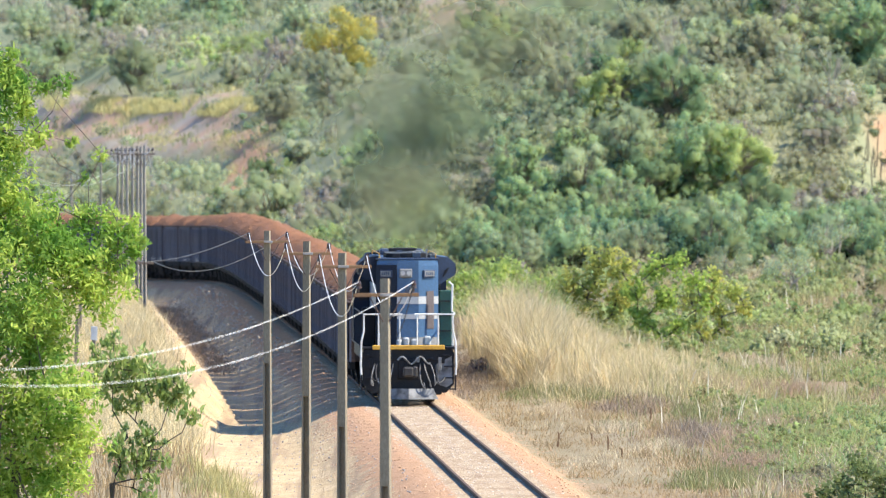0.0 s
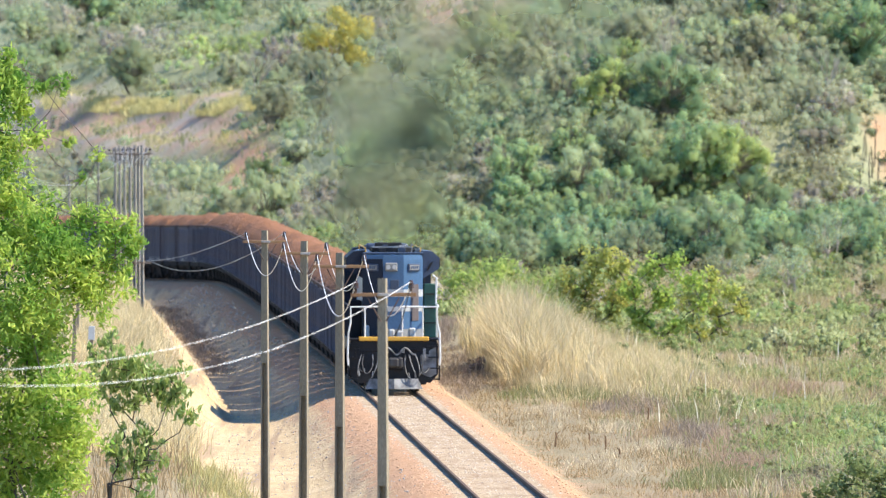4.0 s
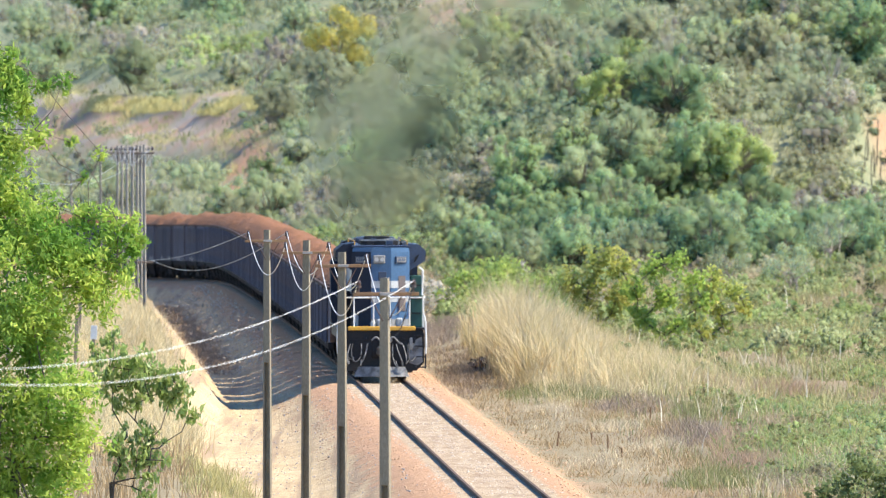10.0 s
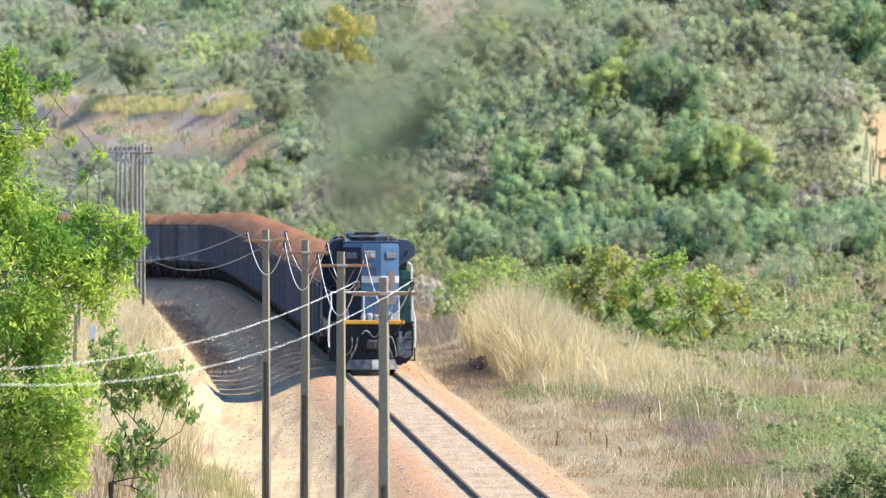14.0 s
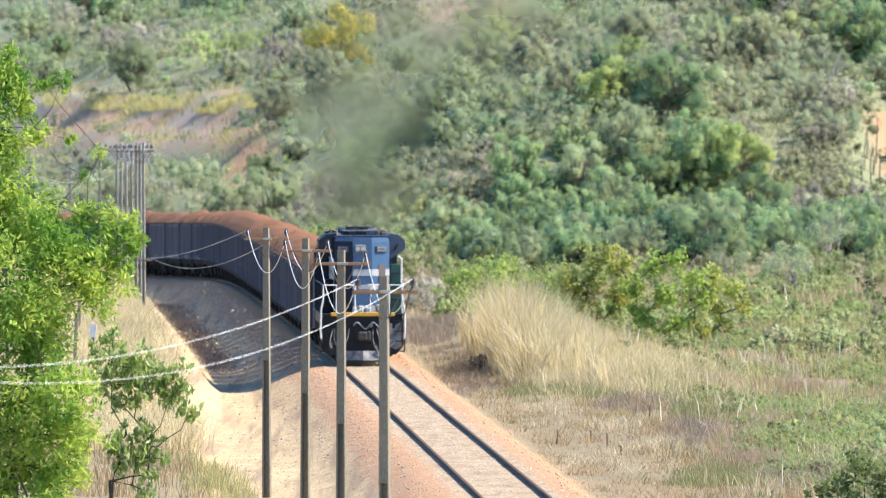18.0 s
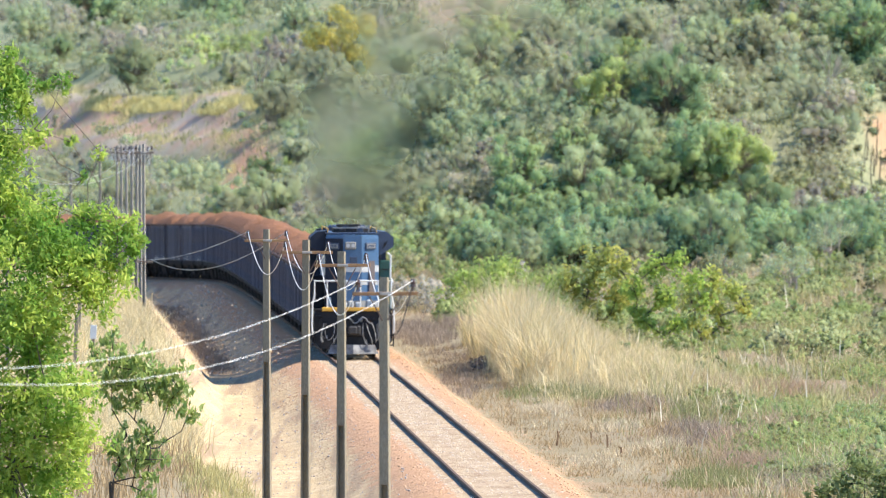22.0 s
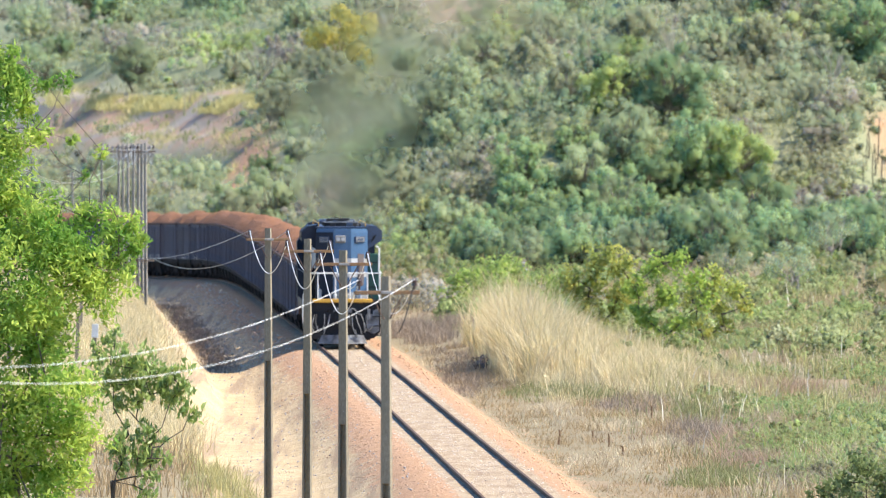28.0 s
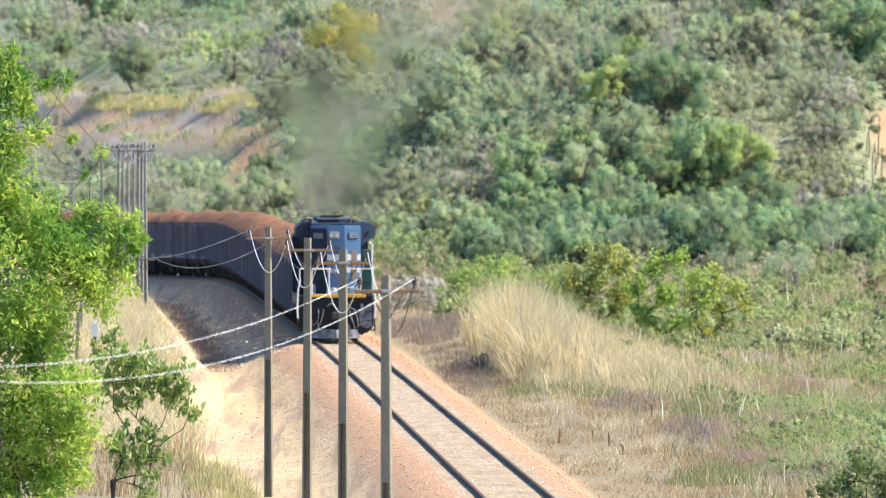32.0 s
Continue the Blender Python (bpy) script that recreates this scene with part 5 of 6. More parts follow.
    fr = [tree("shrub_tree", 210 + k, 1.2, 0.8, 0.2, 2400, 0.095, L_BUSH, M_DARKBARK, 14, "bushy yellow-green shrub behind tall dry grass", "shrub", "bushes beside the track", 0.06, 2, [(x * (1, -1)[k % 2], y, z * (1.1, 0.95, 1.25)[k], r) for x, y, z, r in dome], 1.9, 0.8, False, 0.0, 1.35) for k in range(3)]
    for k, (x, y, s) in enumerate(((1.3, 598, 1.05), (3.1, 604, 1.2), (2.2, 612, 1.0), (4.6, 600, 0.9), (7.9, 568, 0.7))):
        plant(fr[k % 3], x, y, 0, s)
    # three crooked little trees behind the tall grass
    open_crowns = (
        [(-0.9, 0, 2.0, 0.5), (0.0, 0.1, 2.7, 0.6), (0.8, 0.2, 2.3, 0.55), (-0.4, 0.3, 1.4, 0.5), (0.6, -0.2, 1.4, 0.45), (1.2, 0, 1.6, 0.4)],
        [(-1.0, 0, 2.2, 0.5), (-0.3, 0.2, 2.9, 0.5), (0.5, 0, 3.1, 0.45), (1.1, 0.1, 2.5, 0.45), (0.2, -0.3, 1.9, 0.45), (1.5, 0, 1.7, 0.35), (-0.9, 0.2, 1.3, 0.4)],
        [(-0.6, 0, 1.8, 0.4), (0.2, 0, 2.5, 0.45), (0.9, 0.2, 2.2, 0.4), (1.3, 0, 1.6, 0.35), (0.4, 0.3, 1.5, 0.3)])
    open_crowns = [q + [(-0.5, 0, 1.0, 0.36), (0.5, 0.1, 0.9, 0.34), (0.0, 0.1, 0.55, 0.36), (-0.1, 0, 1.9, 0.4)] for q in open_crowns]
    for k, (x, y, s, leaf, lab) in enumerate(((6.2, 520, 1.15, L_BROWN, "crooked small tree with yellowing brown-green crown"), (8.35, 494, 1.1, L_FRESH, "crooked small tree with open bright green crown"), (10.3, 506, 1.1, L_BROWN, "leaning small tree with thin yellow-green crown"))):
        t = tree("savanna_tree", 223 + k, 1.2, 1.2, 0.4, (3000, 2700, 1900)[k], 0.085, leaf, M_DARKBARK, 15, lab, "tree", "bushes beside the track", 0.075, 1, open_crowns[k], 1.9, 0.8, False, 0.0, 1.15)
        plant(t, x, y, 0, s)
    mg = tree("savanna_tree", 229, 1.4, 1.1, 0.8, 1500, 0.10, L_MID, M_PALEBARK, 11, "small green tree with pale trunk", "tree", "bushes beside the track", 0.08, 2)
    for k, (x, y, s) in enumerate(((16.5, 610, 0.9), (20.5, 690, 1.1), (13.9, 640, 0.8))):
        plant(mg, x, y, 70 * k, s)
    near = tree("bush", 230, 1.0, 0.8, 0.2, 1900, 0.085, L_LOW, M_DARKBARK, 14, "spreading green bush with dark crooked limbs", "bush", "", 0.045, 2,
                [(-1.5, 0, 0.75, 0.35), (-1.0, 0.2, 1.0, 0.4), (-0.4, 0, 1.35, 0.45), (0.2, 0.1, 1.2, 0.45), (-0.7, -0.2, 0.45, 0.35), (0.1, -0.3, 0.6, 0.4), (0.7, 0.2, 0.9, 0.5)], 1.9, 0.8)
    plant(near, 10.6, 316, 0, 0.9)
    # big lime-green tree in the foreground, and the shrub before it
    masses = [(0.0, 0, 10.3, 0.55), (-0.3, 0, 9.4, 0.75), (-0.5, 0.3, 8.3, 0.95), (-0.2, 0, 7.3, 1.0), (0.9, 0, 6.9, 0.8), (0.3, -0.6, 6.0, 1.2), (1.6, 0, 6.2, 0.85), (2.35, 0.2, 6.3, 0.6), (1.9, 0, 5.8, 0.65), (0.4, 0.4, 4.6, 0.95), (-0.6, 0, 4.4, 1.4),
              (0.8, -0.5, 3.2, 1.0), (0.0, 0, 2.4, 1.3), (0.9, 0.3, 1.6, 0.9), (-0.8, 0.2, 1.0, 1.3), (0.5, -0.3, 0.4, 0.9), (-1.8, 0.4, 6.0, 1.6), (-1.9, 0, 3.0, 1.6), (1.5, -0.2, 2.3, 0.6),
              (2.4, 0.1, 7.2, 0.5), (1.7, 0.2, 7.3, 0.5), (2.75, 0, 6.8, 0.35), (1.1, 0, 10.5, 0.22), (0.7, 0.1, 10.4, 0.2), (0.6, 0, 9.2, 0.2), (1.3, 0.1, 9.1, 0.14), (2.0, 0, 8.85, 0.15), (1.6, 0, 8.3, 0.12), (-0.15, 0, 11.0, 0.35), (-0.4, 0.1, 10.6, 0.45), (0.25, 0, 9.9, 0.3)]
    big = tree("lime_tree", 300, 3.3, 5.4, 0.8, 44000, 0.06, L_LIME, M_BARK, 70, "tall feathery lime-green tree beside the service road", "tree", "", 0.09, 3, masses, 3.2, 1.2)
    big.matrix_basis = pose(-9.9, 300, land(-9.9, 300))
    shrub_z = land(-7.8, 305)
    drooping = [(0.04, 4.03, 0.22), (-0.35, 3.79, 0.15), (-0.05, 3.49, 0.34), (0.43, 3.59, 0.34), (0.82, 3.35, 0.34), (1.26, 3.32, 0.22), (1.68, 3.37, 0.14), (0.68, 3.01, 0.29), (1.26, 2.96, 0.29), (1.65, 2.96, 0.22), (0.58, 2.62, 0.23), (1.36, 2.64, 0.22), (1.85, 2.42, 0.20),
                (0.02, 3.01, 0.24), (0.19, 2.62, 0.20), (0.38, 1.84, 0.27), (0.82, 1.93, 0.19), (0.82, 1.67, 0.22), (1.24, 1.69, 0.10), (0.12, 1.49, 0.22), (0.60, 1.30, 0.24), (0.95, 1.25, 0.22), (1.26, 1.28, 0.11), (0.87, 0.89, 0.16), (0.77, 0.52, 0.17), (0.19, 1.10, 0.18)]
    sh = tree("glossy_shrub", 310, 1.0, 1.6, 1.0, 3000, 0.07, L_GLOSSY, M_DARKBARK, 18, "open shrub with drooping glossy dark leaves", "shrub", "", 0.05, 2, [(x, 0.2 * math.sin(9 * x + 5 * z), z - shrub_z, r) for x, z, r in drooping], 2.7, 1.2, False, 1.1, 1.75)
    sh.matrix_basis = pose(-7.8, 305, shrub_z)
    # low plants dotted over the open ground
    forb = [tree("forb", 240 + k, 0.6, 0.35, 0.05, 420, 0.065, (L_HERB, L_FOOT, L_HERB)[k], M_BARK, 7, "low green shrub in the dry grass", "shrub", "low shrubs in the grass", 0.03, 1) for k in range(3)]
    for k in range(200):
        y = rng.uniform(470, 780)
        x = axis(y) + rng.uniform(9, 34)
        m = noise.noise((x * 0.15, y * 0.03, 3.0))
        if abs(x) < y * 0.036 and (m > -0.05 or k % 5 == 0):
            plant(forb[k % 3], x, y, 61 * k, rng.uniform(0.6, 1.5))
    for k in range(20):
        y = rng.uniform(350, 440)
        plant(forb[k % 2], y * rng.uniform(0.022, 0.0345), y, 47 * k, rng.uniform(0.35, 0.75))
    # scrub thickening towards the foot of the hill
    low = {"mid": [], "olive": [], "grey": []}
    for k in range(700):
        y = 800 - 230 * rng.random() ** 1.7
        x = axis(y) + rng.uniform(11, 50)
        if abs(x) < y * 0.037:
            m = noise.noise((x * 0.12, y * 0.03, 15.0)) + 0.5 * (rng.random() - 0.5)
            low["mid" if m > -0.05 else "olive" if m > -0.5 else "grey"].append((x, y, land(x, y)))
    for sort, leaf, lab in (("mid", L_FOOT, "green bushes at the foot of the hill"), ("olive", L_FOOT, "olive bushes at the foot of the hill"), ("grey", L_GREY, "dry grey bushes at the foot of the hill")):
        p = np.array(low[sort])
        scrub("low_scrub", p, rng.uniform(0.4, 0.75, len(p)) * (1 + 0.9 * np.clip((p[:, 1] - 620) / 120, 0, 1)), 80, 0.15, leaf, lab, 9)
    stones = scatter(rng, 2200, -6.4, -1.9, 330, 700)
    rocks("stones", stones, 0.022, M_STONE, "loose pale stones beside the track", 3)
    lee = np.array([(axis(y) + u, y, land(axis(y) + u, y)) for y, u in zip(500 + 180 * rng.random(1500) ** 1.2, rng.uniform(-5.6, -1.8, 1500))])
    rocks("white_stones", lee, 0.035, M_QUARTZ, "scattered pale quartz stones on the service road", 13)
    rocks("flat_gravel", np.concatenate([scatter(rng, 500, -5.9, -1.9, 400, 500), scatter(rng, 900, -6.2, -1.7, 500, 660)]), 0.04, M_CHIP, "pale flat chips lying on the service road", 17, 0.4)
    # grass

    def hump(u, y):
        return math.exp(-((u - 5.7) / (0.7 if u < 5.7 else 3.6)) ** 2 - ((y - 478) / 16) ** 2)

    def patch(a, b, s, lo):
        return lambda u, y: (1.0 if noise.noise((u * a, y * b, s)) > lo else 0.08) * (0.3 + 0.7 * max(sstep(4, 10, u), sstep(440, 480, y)) if u > 0 else 1.0)
    sp = scatter(rng, 700, 5.0, 16, 445, 530, hump)
    sp = sp[[noise.noise((p[0] * 0.6, p[1] * 0.15, 1.0)) > -0.12 for p in sp]]
    tall = []
    for p in sp:
        u = p[0] - axis(p[1]) - 5.7
        uneven = 0.8 + 0.5 * abs(noise.noise((p[0] * 1.1, p[1] * 0.25, 2.0))) + 0.25 * noise.noise((p[0] * 3, p[1], 4.0))
        tall.append(max(0.8, 3.5 + 0.9 * u if u < 0 else 3.5 - 0.7 * u) * uneven)
    grass("tall_grass", tufts(rng, sp, 44, 0.15), np.repeat(tall, 44) * rng.uniform(0.35, 1.0, 44 * len(sp)), 0.026, G_TALL, "tall pale dry grass in tufts beside the track", 1, 0.17, 44)
    def thin(u, y):
        """Bare, trodden earth beside the ballast."""
        x = axis(y) + u
        return 1 - 0.9 * math.exp(-((x - 4.5) / 1.1) ** 2 - ((y - 391) / 7) ** 2)

    def spots_in(x, y, rx, ry, n):
        a, q = rng.uniform(0, 6.283, n), np.sqrt(rng.random(n)) * rng.uniform(0.7, 1.25, n)
        return np.array([(x + rx * q[i] * math.cos(a[i]), y + ry * q[i] * math.sin(a[i]), land(x + rx * q[i] * math.cos(a[i]), y + ry * q[i] * math.sin(a[i])) - 0.03) for i in range(n)])

    def tall_by(sp, blades, h):
        """Blade heights: low beside the ballast, higher and uneven out in the field."""
        return np.repeat([h * (0.5 + 0.5 * sstep(4, 9, p[0] - axis(p[1]))) * (0.75 + 0.6 * abs(noise.noise((p[0] * 0.5, p[1] * 0.12, 8.0))) + 0.3 * noise.noise((p[0] * 1.7, p[1] * 0.4, 1.0))) for p in sp], blades)

    def patches(name, places, blades, h, w, mat, label, seed, lean=0.5):
        sp = np.concatenate([spots_in(*q) for q in places])
        sp = sp[[noise.noise((p[0] * 0.8, p[1] * 0.16, seed)) > -0.15 for p in sp]]
        grass(name, tufts(rng, sp, blades, 0.16), tall_by(sp, blades, 1.7 * h), w, mat, label, seed, lean)
    greens = ((10.2, 352, 1.5, 14, 420), (9.4, 376, 1.2, 10, 200), (11.2, 335, 1.0, 9, 260), (11.8, 410, 2.4, 26, 420), (13.8, 398, 1.2, 16, 260), (12.6, 366, 1.4, 14, 460), (11.0, 380, 1.3, 9, 260), (16.5, 432, 2.0, 14, 220), (10.2, 388, 0.8, 9, 90), (10.9, 470, 1.6, 7, 120), (15.5, 476, 2.0, 10, 160), (9.2, 434, 0.9, 5, 60), (13.0, 505, 2.5, 9, 140), (19.0, 540, 3.0, 14, 160))
    patches("herbs", greens, 7, 0.34, 0.05, L_HERB, "leafy green herbs in patches among dry grass", 31, 0.6)
    hb = np.concatenate([spots_in(x, y, rx, ry, n // 2) for x, y, rx, ry, n in greens])
    scrub("herb_cushions", hb, rng.uniform(0.16, 0.4, len(hb)), 60, 0.06, L_HERB, "low green herb cushions among dry grass", 32)
    hb = np.concatenate([spots_in(*q) for q in ((13.2, 398, 2.2, 26, 70), (11.3, 420, 1.2, 10, 20), (16.8, 460, 3.0, 18, 50), (19.5, 545, 4.0, 28, 70), (13.5, 520, 3.0, 12, 26), (12.9, 362, 1.0, 14, 36))])
    scrub("herb_bushes", hb, rng.uniform(0.25, 0.6, len(hb)), 120, 0.075, L_FOOT, "knee-high green bushes among dry grass", 41)
    ub = np.concatenate([spots_in(*q) for q in ((6.4, 522, 1.5, 3, 22), (8.6, 498, 1.4, 3, 22), (10.6, 510, 1.2, 3, 14), (8.8, 557, 3.8, 7, 46), (13.5, 566, 2.0, 8, 18), (0.8, 588, 1.2, 14, 22), (5.0, 590, 2.0, 10, 18), (18.0, 560, 4.5, 28, 44), (15.0, 620, 5.0, 20, 44), (15.0, 500, 3.0, 16, 24))])
    scrub("undergrowth", ub, np.where(np.arange(len(ub)) < 58, 0.5, 1.0) * rng.uniform(0.4, 0.8, len(ub)), 150, 0.095, L_LOW, "dense green undergrowth below the small trees", 45)
    patches("reddish_tufts", ((11.6, 453, 2.1, 4, 160), (8.7, 370, 0.9, 20, 260), (9.9, 400, 0.8, 10, 90), (15.5, 440, 1.2, 6, 80)), 9, 0.4, 0.022, G_PINK, "reddish dry grass in a thick patch", 33)
    patches("dead_tufts", ((7.5, 393, 0.9, 9, 200), (9.4, 350, 0.9, 9, 160), (0.7, 468, 0.8, 22, 340), (0.3, 500, 0.9, 20, 200), (6.2, 425, 1.0, 6, 130)), 9, 0.34, 0.022, G_MAUVE, "greyish dead grass in patches", 34)
    patches("olive_tufts", ((7.4, 350, 1.5, 8, 260), (3.3, 446, 1.1, 8, 200), (4.8, 440, 0.9, 6, 120), (8.0, 415, 0.8, 6, 90)), 9, 0.34, 0.024, G_GREEN, "olive-green grass in patches", 35)
    patches("straw_tufts", ((3.3, 428, 0.8, 4, 120), (5.3, 404, 0.6, 3, 80), (4.6, 372, 1.0, 5, 120), (6.3, 383, 0.7, 4, 70)), 9, 0.3, 0.022, G_STRAW, "pale straw tufts beside the ballast", 36)
    skirt = scatter(rng, 900, 5.0, 15, 428, 500, lambda u, y: math.exp(-((u - 8.2) / 3.4) ** 2 - ((y - 462) / 18) ** 2))
    grass("straw_skirt", tufts(rng, skirt, 16, 0.3), np.repeat([0.45 + 0.75 * abs(noise.noise((p[0] * 0.9, p[1] * 0.2, 5.0))) + 0.3 * rng.random() for p in skirt], 16), 0.016, G_TALL, "knee-high golden grass round the tall clump", 46, 0.35, 16)
    sp = scatter(rng, 70, 5.0, 6.8, 466, 490)
    grass("grass_plumes", tufts(rng, sp, 7, 0.12), 2.75, 0.03, G_TALL, "tallest pale plumes standing out of the dry grass", 44, 0.2)
    sp = scatter(rng, 420, 7, 30, 330, 640)
    grass("dead_stalks", sp, rng.uniform(0.45, 1.2, 420), 0.04, G_STALK, "bleached dead stalks standing in the grass", 37, 0.18)
    sp = np.concatenate([spots_in(-1.6, 560, 0.9, 16, 150), spots_in(-0.6, 540, 0.8, 14, 120), spots_in(0.6, 575, 0.7, 10, 80)])
    grass("standing_straw", tufts(rng, sp, 18, 0.2), 0.6, 0.02, G_MAUVE, "dull greyish dry grass between the track and the bushes", 47, 0.25, 18)
    sp = spots_in(-1.2, 620, 1.6, 14, 60)
    scrub("brown_thicket", sp, rng.uniform(0.6, 1.2, len(sp)), 110, 0.09, L_GREY, "half-bare grey-brown thicket behind the straw", 48)
    sp = spots_in(1.5, 480, 0.4, 5, 26)
    scrub("dead_scrub", sp, rng.uniform(0.2, 0.45, len(sp)), 110, 0.05, L_DEAD, "dull brown dead scrub beside the tall grass", 38)
    for k, (x, y, h) in enumerate(((3.4, 388.5, 0.55), (4.44, 391, 0.4), (4.86, 384, 0.5), (5.17, 376, 0.35), (6.6, 414, 0.5))):
        s = tagged(new("stump"), "weathered grey-brown stump in the dry grass", "stump", "stumps beside the track")
        bm = pipe(bmesh.new(), [(0, 0, -0.1), (0.02, 0, h * 0.6), (-0.01 + 0.01 * k, 0.02, h * 0.8)], 0.032, 0.022, 7)
        part("stem", bm, M_ARM, s)
        part("snag", rod(bmesh.new(), (0, 0, h * 0.6), (0.1, 0.02, h * 0.85), 0.018, 0.01, 5), M_ARM, s)
        s.matrix_basis = pose(x, y, land(x, y), 0, 4 - 2 * k, 50 * k)
    sp = scatter(rng, 5200, 3.2, 34, 316, 790, lambda u, y: patch(0.25, 0.05, 2.2, -0.1)(u, y) * thin(u, y))
    grass("dry_grass", tufts(rng, sp, 11, 0.25), tall_by(sp, 11, 0.6), 0.02, G_TAN, "short tan dry grass covering the open ground", 2, 0.5)
    sp = scatter(rng, 1100, 9, 34, 400, 640, patch(0.35, 0.06, 21.0, 0.0))
    grass("tall_weeds", tufts(rng, sp, 10, 0.25), np.repeat(0.75 + 0.5 * rng.random(len(sp)), 10), 0.022, G_WEED, "knee-high yellow-green weeds in the open field", 51, 0.3, 10)
    sp = scatter(rng, 650, 2.9, 9, 314, 470, lambda u, y: patch(0.7, 0.12, 31.0, 0.1)(u, y))
    grass("edge_straw", tufts(rng, sp, 14, 0.16), np.repeat(0.22 + 0.3 * rng.random(len(sp)), 14), 0.018, G_TAN, "pale straw clumps along the edge of the track bed", 52, 0.6, 14)
    sp = scatter(rng, 2400, 3.0, 12, 314, 480, thin)
    grass("stubble", tufts(rng, sp, 8, 0.18), 0.14, 0.02, G_TAN, "sparse dry stubble beside the ballast", 16, 0.8)
    sp = scatter(rng, 1500, 3.2, 34, 316, 790, patch(0.3, 0.06, 6.2, 0.18))
    grass("pale_grass", tufts(rng, sp, 11, 0.25), tall_by(sp, 11, 0.75), 0.02, G_STRAW, "pale straw grass in patches on the open ground", 6, 0.5)
    sp = scatter(rng, 1500, 4, 34, 330, 790, patch(0.2, 0.05, 12.2, 0.12))
    grass("reddish_grass", tufts(rng, sp, 11, 0.25), tall_by(sp, 11, 0.65), 0.02, G_PINK, "reddish dry grass in patches on the open ground", 7, 0.5)
    sp = scatter(rng, 5800, 6, 36, 330, 800, patch(0.2, 0.04, 9.2, -0.2))
    grass("green_grass", tufts(rng, sp, 9, 0.28), tall_by(sp, 9, 0.6), 0.024, G_GREEN, "patchy green herbs and grass on the slope", 3, 0.45)
    sp = scatter(rng, 900, -5.2, -3.6, 500, 650, lambda u, y: sstep(-3.5, -4.6, u) * (0.3 + 0.7 * (noise.noise((u * 0.9, y * 0.12, 2.0)) > -0.1)))
    grass("lee_grass", tufts(rng, sp, 9, 0.2), 0.22, 0.03, G_MAUVE, "short dead grass on the edge of the service road", 43, 0.6)
    sp = scatter(rng, 4000, -12.5, -7.15, 370, 620, patch(0.3, 0.08, 4.1, -0.35))
    grass("pale_bank_grass", tufts(rng, sp, 14, 0.22), 0.95, 0.02, G_BANK, "pale straw grass tufts on the roadside bank", 14, 0.3, 14)
    sp = scatter(rng, 170, -7.8, -6.0, 338, 368)
    grass("verge_tufts", tufts(rng, sp, 12, 0.14), np.repeat(0.25 + 0.4 * rng.random(len(sp)), 12), 0.018, G_WEED, "yellow-green grass tufts on the verge of the service road", 53, 0.35, 12)
    sp = scatter(rng, 1500, -13, -7.2, 330, 760)
    grass("bank_grass", tufts(rng, sp, 14, 0.22), 0.6, 0.026, G_TAN, "dry straw-coloured grass on the roadside bank", 4, 0.3)
    sp = np.concatenate([scatter(rng, 7500, 8, 60, 770, 1130), scatter(rng, 3500, 16, 46, 784, 850)])
    wide = scatter(rng, 12000, 15, 60, 860, 1150)
    tp = []
    while len(tp) < 1300:
        x, y = rng.uniform(-32, -13.5), rng.uniform(960, 1075)
        z = land(x, y)
        if 0 < z - 7.9 - 0.5 * noise.noise((x * 0.25, y * 0.05, 3.0)) < 1.0 and noise.noise((x * 0.35, y * 0.1, 6.0)) > 0.0:
            tp.append((x, y, z - 0.03))
    tp += [p for p in wide if bare_soil(*p) > 0.2 and noise.noise((p[0] * 0.35, p[1] * 0.06, 9.0)) > 0.2][:350]
    grass("terrace_grass", tufts(rng, np.array(tp), 9, 0.4), 0.5, 0.05, G_TERR, "yellow-green dry grass along the cut terraces", 8, 0.4)
    grass("hill_grass", tufts(rng, sp, 4, 0.35), 0.6, 0.075, G_HILL, "thin green and yellow grass between the hillside trees", 5, 0.4)


def build_ballast():
    rng = np.random.default_rng(8)
    sp = np.concatenate([scatter(rng, 4000, -1.5, 1.5, 312, 450), scatter(rng, 1500, -1.5, 1.5, 450, 540)])
    keep = [abs(abs(p[0] - axis(p[1])) - 0.836) > 0.12 for p in sp]
    rocks("ballast", sp[keep], 0.03, M_BALLAST, "pale grey and tan ballast stones between the rails", 4, 0.6)
    sp = np.concatenate([scatter(rng, 2400, 1.5, 3.6, 312, 520), scatter(rng, 3000, -3.6, -1.5, 312, 520)])
    rocks("shoulder_rubble", sp, 0.03, M_CLOD, "orange earth clods and rubble on the track shoulder", 5, 0.6)


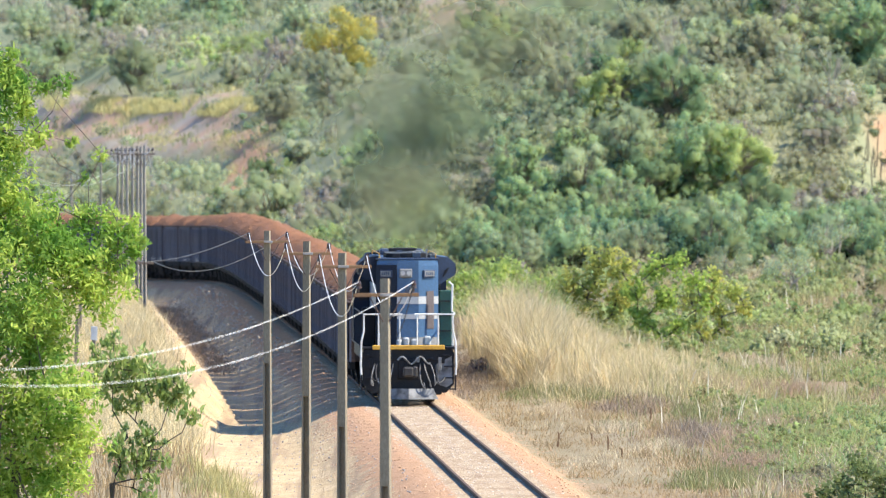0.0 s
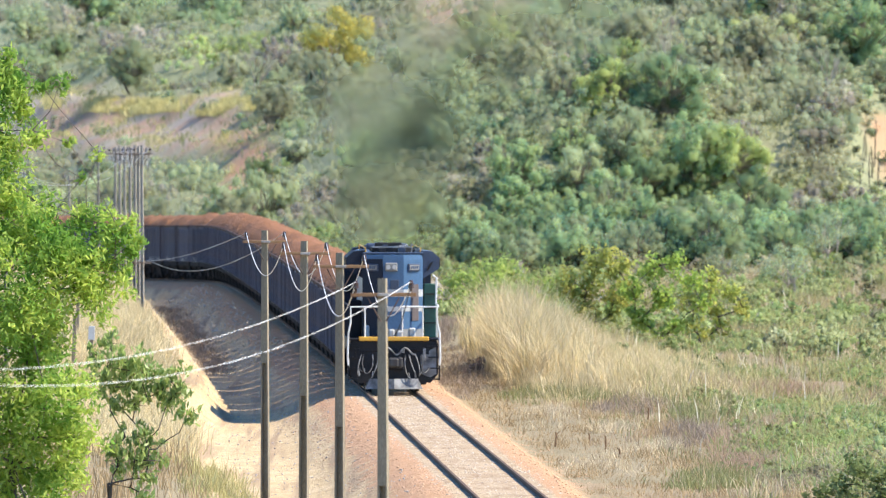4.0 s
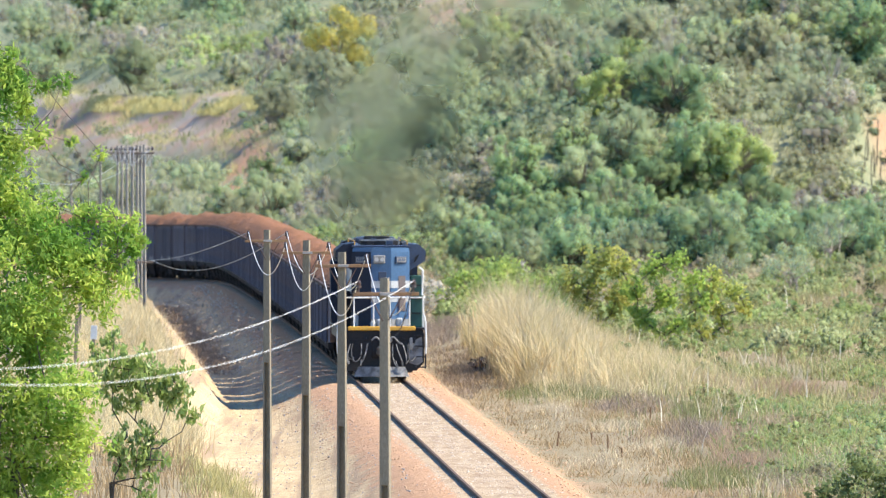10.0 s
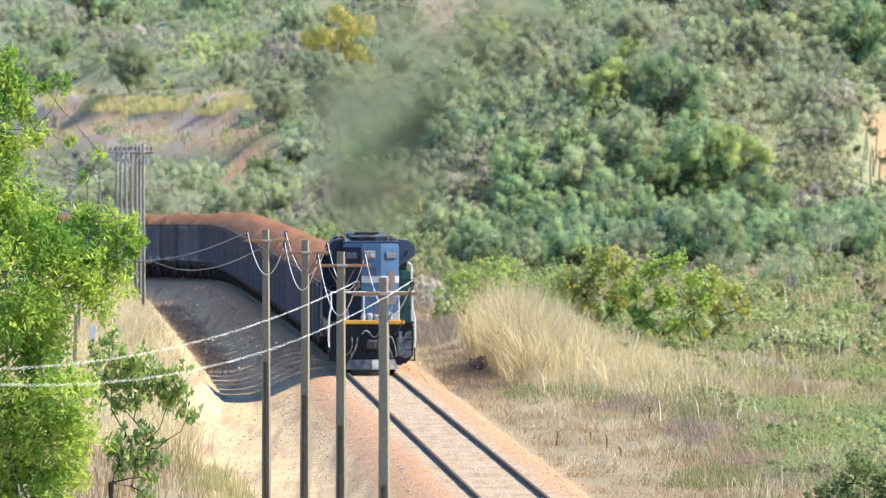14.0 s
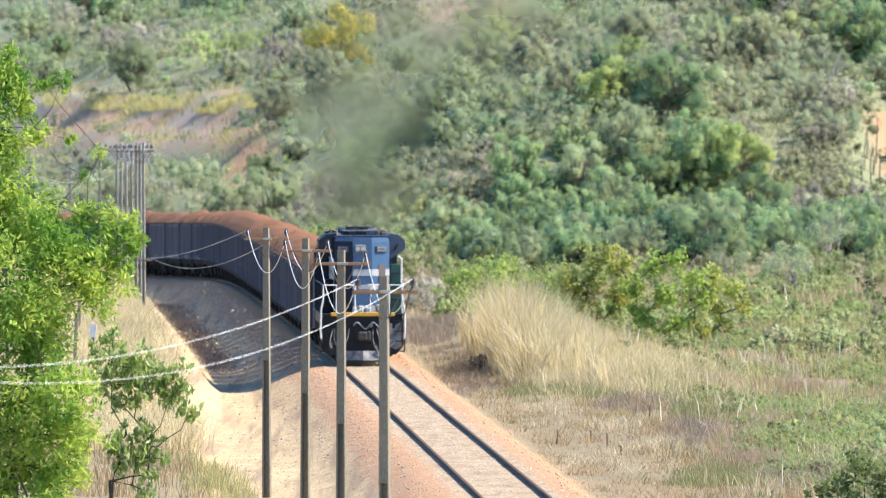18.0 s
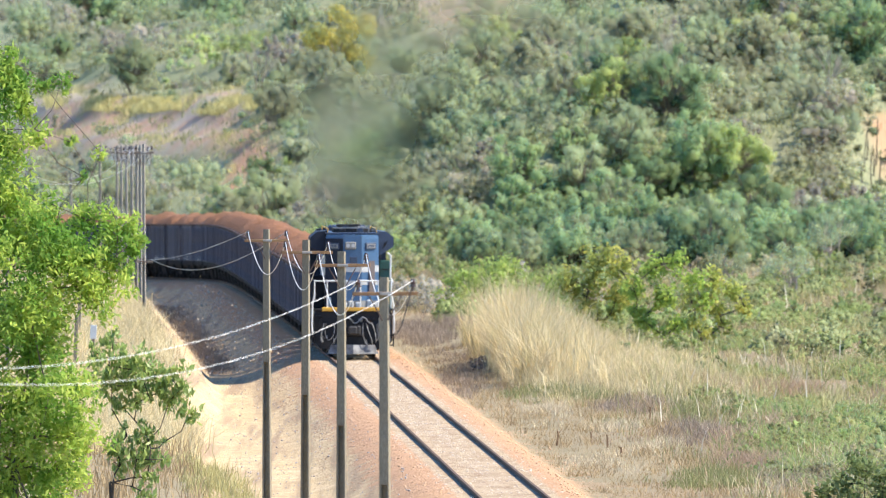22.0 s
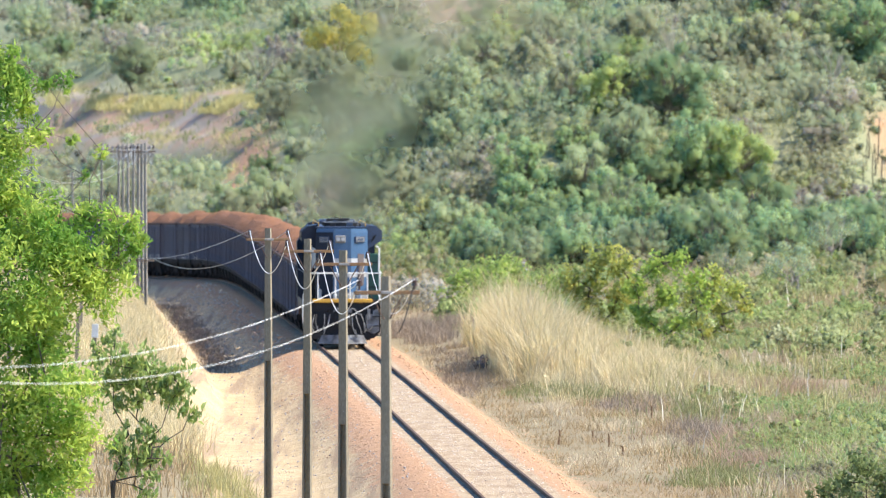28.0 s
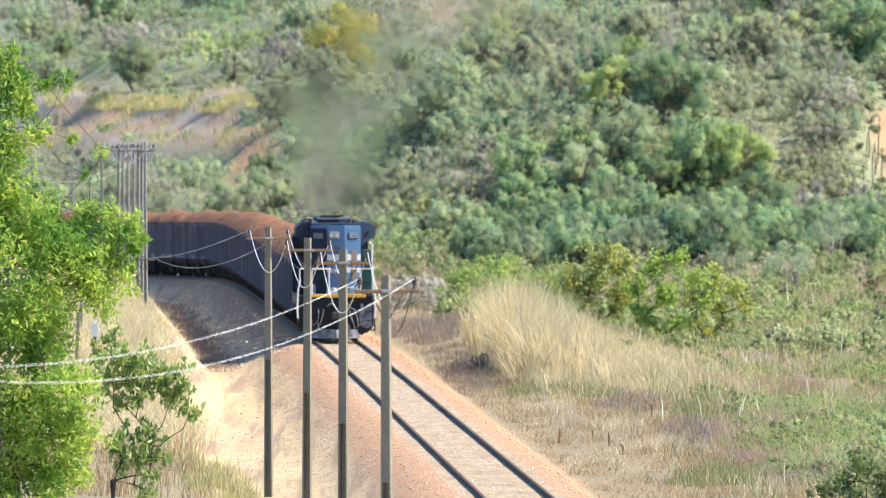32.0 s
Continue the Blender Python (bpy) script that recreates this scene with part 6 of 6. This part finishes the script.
def hot_air(name, strength):
    """Clear shimmering air that bends the light a little, thinning towards the rim of a puff."""
    m, nt, p, out = node_mat(name)
    tc = nt.nodes.new("ShaderNodeTexCoord").outputs["Object"]
    sep = nt.nodes.new("ShaderNodeSeparateXYZ")
    link(nt, tc, sep.inputs[0])
    comb = nt.nodes.new("ShaderNodeCombineXYZ")
    link(nt, sep.outputs[0], comb.inputs[0])
    link(nt, sep.outputs[2], comb.inputs[2])
    ln = nt.nodes.new("ShaderNodeVectorMath")
    ln.operation = "LENGTH"
    link(nt, comb.outputs[0], ln.inputs[0])
    rag = nt.nodes.new("ShaderNodeMath")  # ragged billows
    rag.operation, rag.inputs[1].default_value = "MULTIPLY_ADD", 0.75
    link(nt, noise_out(nt, tc, 1.7, 3, 0.5, 0.2, 0.8), rag.inputs[0])
    link(nt, ln.outputs["Value"], rag.inputs[2])
    mr = nt.nodes.new("ShaderNodeMapRange")
    mr.interpolation_type = "SMOOTHSTEP"
    mr.inputs[1].default_value, mr.inputs[2].default_value, mr.inputs[3].default_value, mr.inputs[4].default_value = 0.2, 1.0, strength, 0.0
    link(nt, rag.outputs[0], mr.inputs[0])
    rf = nt.nodes.new("ShaderNodeBsdfRefraction")
    rf.inputs["IOR"].default_value, rf.inputs["Roughness"].default_value = 1.012, 0.4
    rf.inputs["Color"].default_value = (1, 1, 1, 1)
    tr = nt.nodes.new("ShaderNodeBsdfTransparent")
    mx = nt.nodes.new("ShaderNodeMixShader")
    link(nt, mr.outputs[0], mx.inputs[0])
    link(nt, tr.outputs[0], mx.inputs[1])
    link(nt, rf.outputs[0], mx.inputs[2])
    link(nt, mx.outputs[0], out.inputs["Surface"])
    return m


def build_plume():
    """Hot exhaust above the locomotive, dense below and thin above."""
    thick, thin = hot_air("hot_exhaust", 0.75), hot_air("thin_exhaust", 0.42)
    plume = tagged(new("exhaust_plume"), "faint grey shimmering exhaust rising from the locomotive", "exhaust smoke")
    puffs = []
    for k, (x, z, rx, rz, m) in enumerate(((0.2, 6.6, 3.8, 3.7, thick), (0.4, 9.0, 4.8, 4.2, thick), (2.4, 11.8, 5.4, 4.4, thin), (5.6, 14.2, 7.6, 4.4, thin))):
        bm = bmesh.new()
        bmesh.ops.create_icosphere(bm, subdivisions=4, radius=1.0)
        for v in bm.verts:  # uneven billows
            v.co *= 1 + 0.14 * noise.noise(v.co * 1.3 + Vector((3.0 * k, 0, 0)))
        o = smooth(part("puff", bm, m, plume))
        o.scale = (rx, rx * 0.6, rz)
        puffs.append((o, (x, 0.4 * k, z)))
    return plume, puffs


def build_post(x, y, h, white):
    """A squat concrete marker post, some with a white-painted plate."""
    p = tagged(new("marker_post"), "old concrete marker post with white-painted top" if white else "weathered grey concrete fence post", "post", "trackside posts")
    z = land(x, y) - 0.2
    part("post", made_box(-0.06, 0.06, -0.06, 0.06, 0, h, bevel=0.015), M_CONC, p)
    if white:
        part("plate", made_box(-0.11, 0.11, -0.085, -0.062, h - 0.42, h + 0.05, bevel=0.008), M_WHITE, p, "white plate")
    p.matrix_basis = pose(x, y, z, 0, 2, 0)


def build_posts():
    for x, y, h, w in ((-11.9, 440, 1.9, True), (-12.4, 437, 2.3, False), (-13.2, 470, 2.0, False), (-13.6, 430, 1.8, False), (-11.2, 396, 1.5, False), (-19.5, 610, 1.7, False), (-20.6, 640, 1.7, False)):
        build_post(x, y, h, w)


build_ground()
build_rails()
build_ballast()
loco, loco_wheels, wagons = build_train()
build_line()
build_posts()
build_plants()
plume, puffs = build_plume()


def motions():
    ts = [0, 1, 2, 3, 4, 5, 6, 7.5, 9, 10.5, 12, 13.5, 15, 16.5, 18, 19.5, 21, 22.5, 24, 25.5, 27, 28.5, 30, 31, 32]
    walk(loco, [(t, on_track(front_at(t) + 10.5, 0.0, 0.06 - 0.12 * t / 32)) for t in ts])
    for k, w in enumerate(wagons):
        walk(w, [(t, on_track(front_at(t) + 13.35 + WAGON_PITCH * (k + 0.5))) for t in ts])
    for w in loco_wheels:
        x, y, z = w.location
        walk(w, [(t / 5, pose(x, y, z, math.degrees(-(front_at(t / 5) - 413) / 0.455))) for t in range(161)])
    walk(plume, [(t, on_track(front_at(t) + 11.0)) for t in ts])
    for k, (o, (x, y, z)) in enumerate(puffs):
        walk(o, [(t, pose(x + 0.15 * math.sin(t * 0.9 + k), y, z + 0.2 * math.sin(t * 1.3 + 2 * k), 0, 0, 8 * math.sin(t * 0.7 + k))) for t in range(0, 33)])


motions()
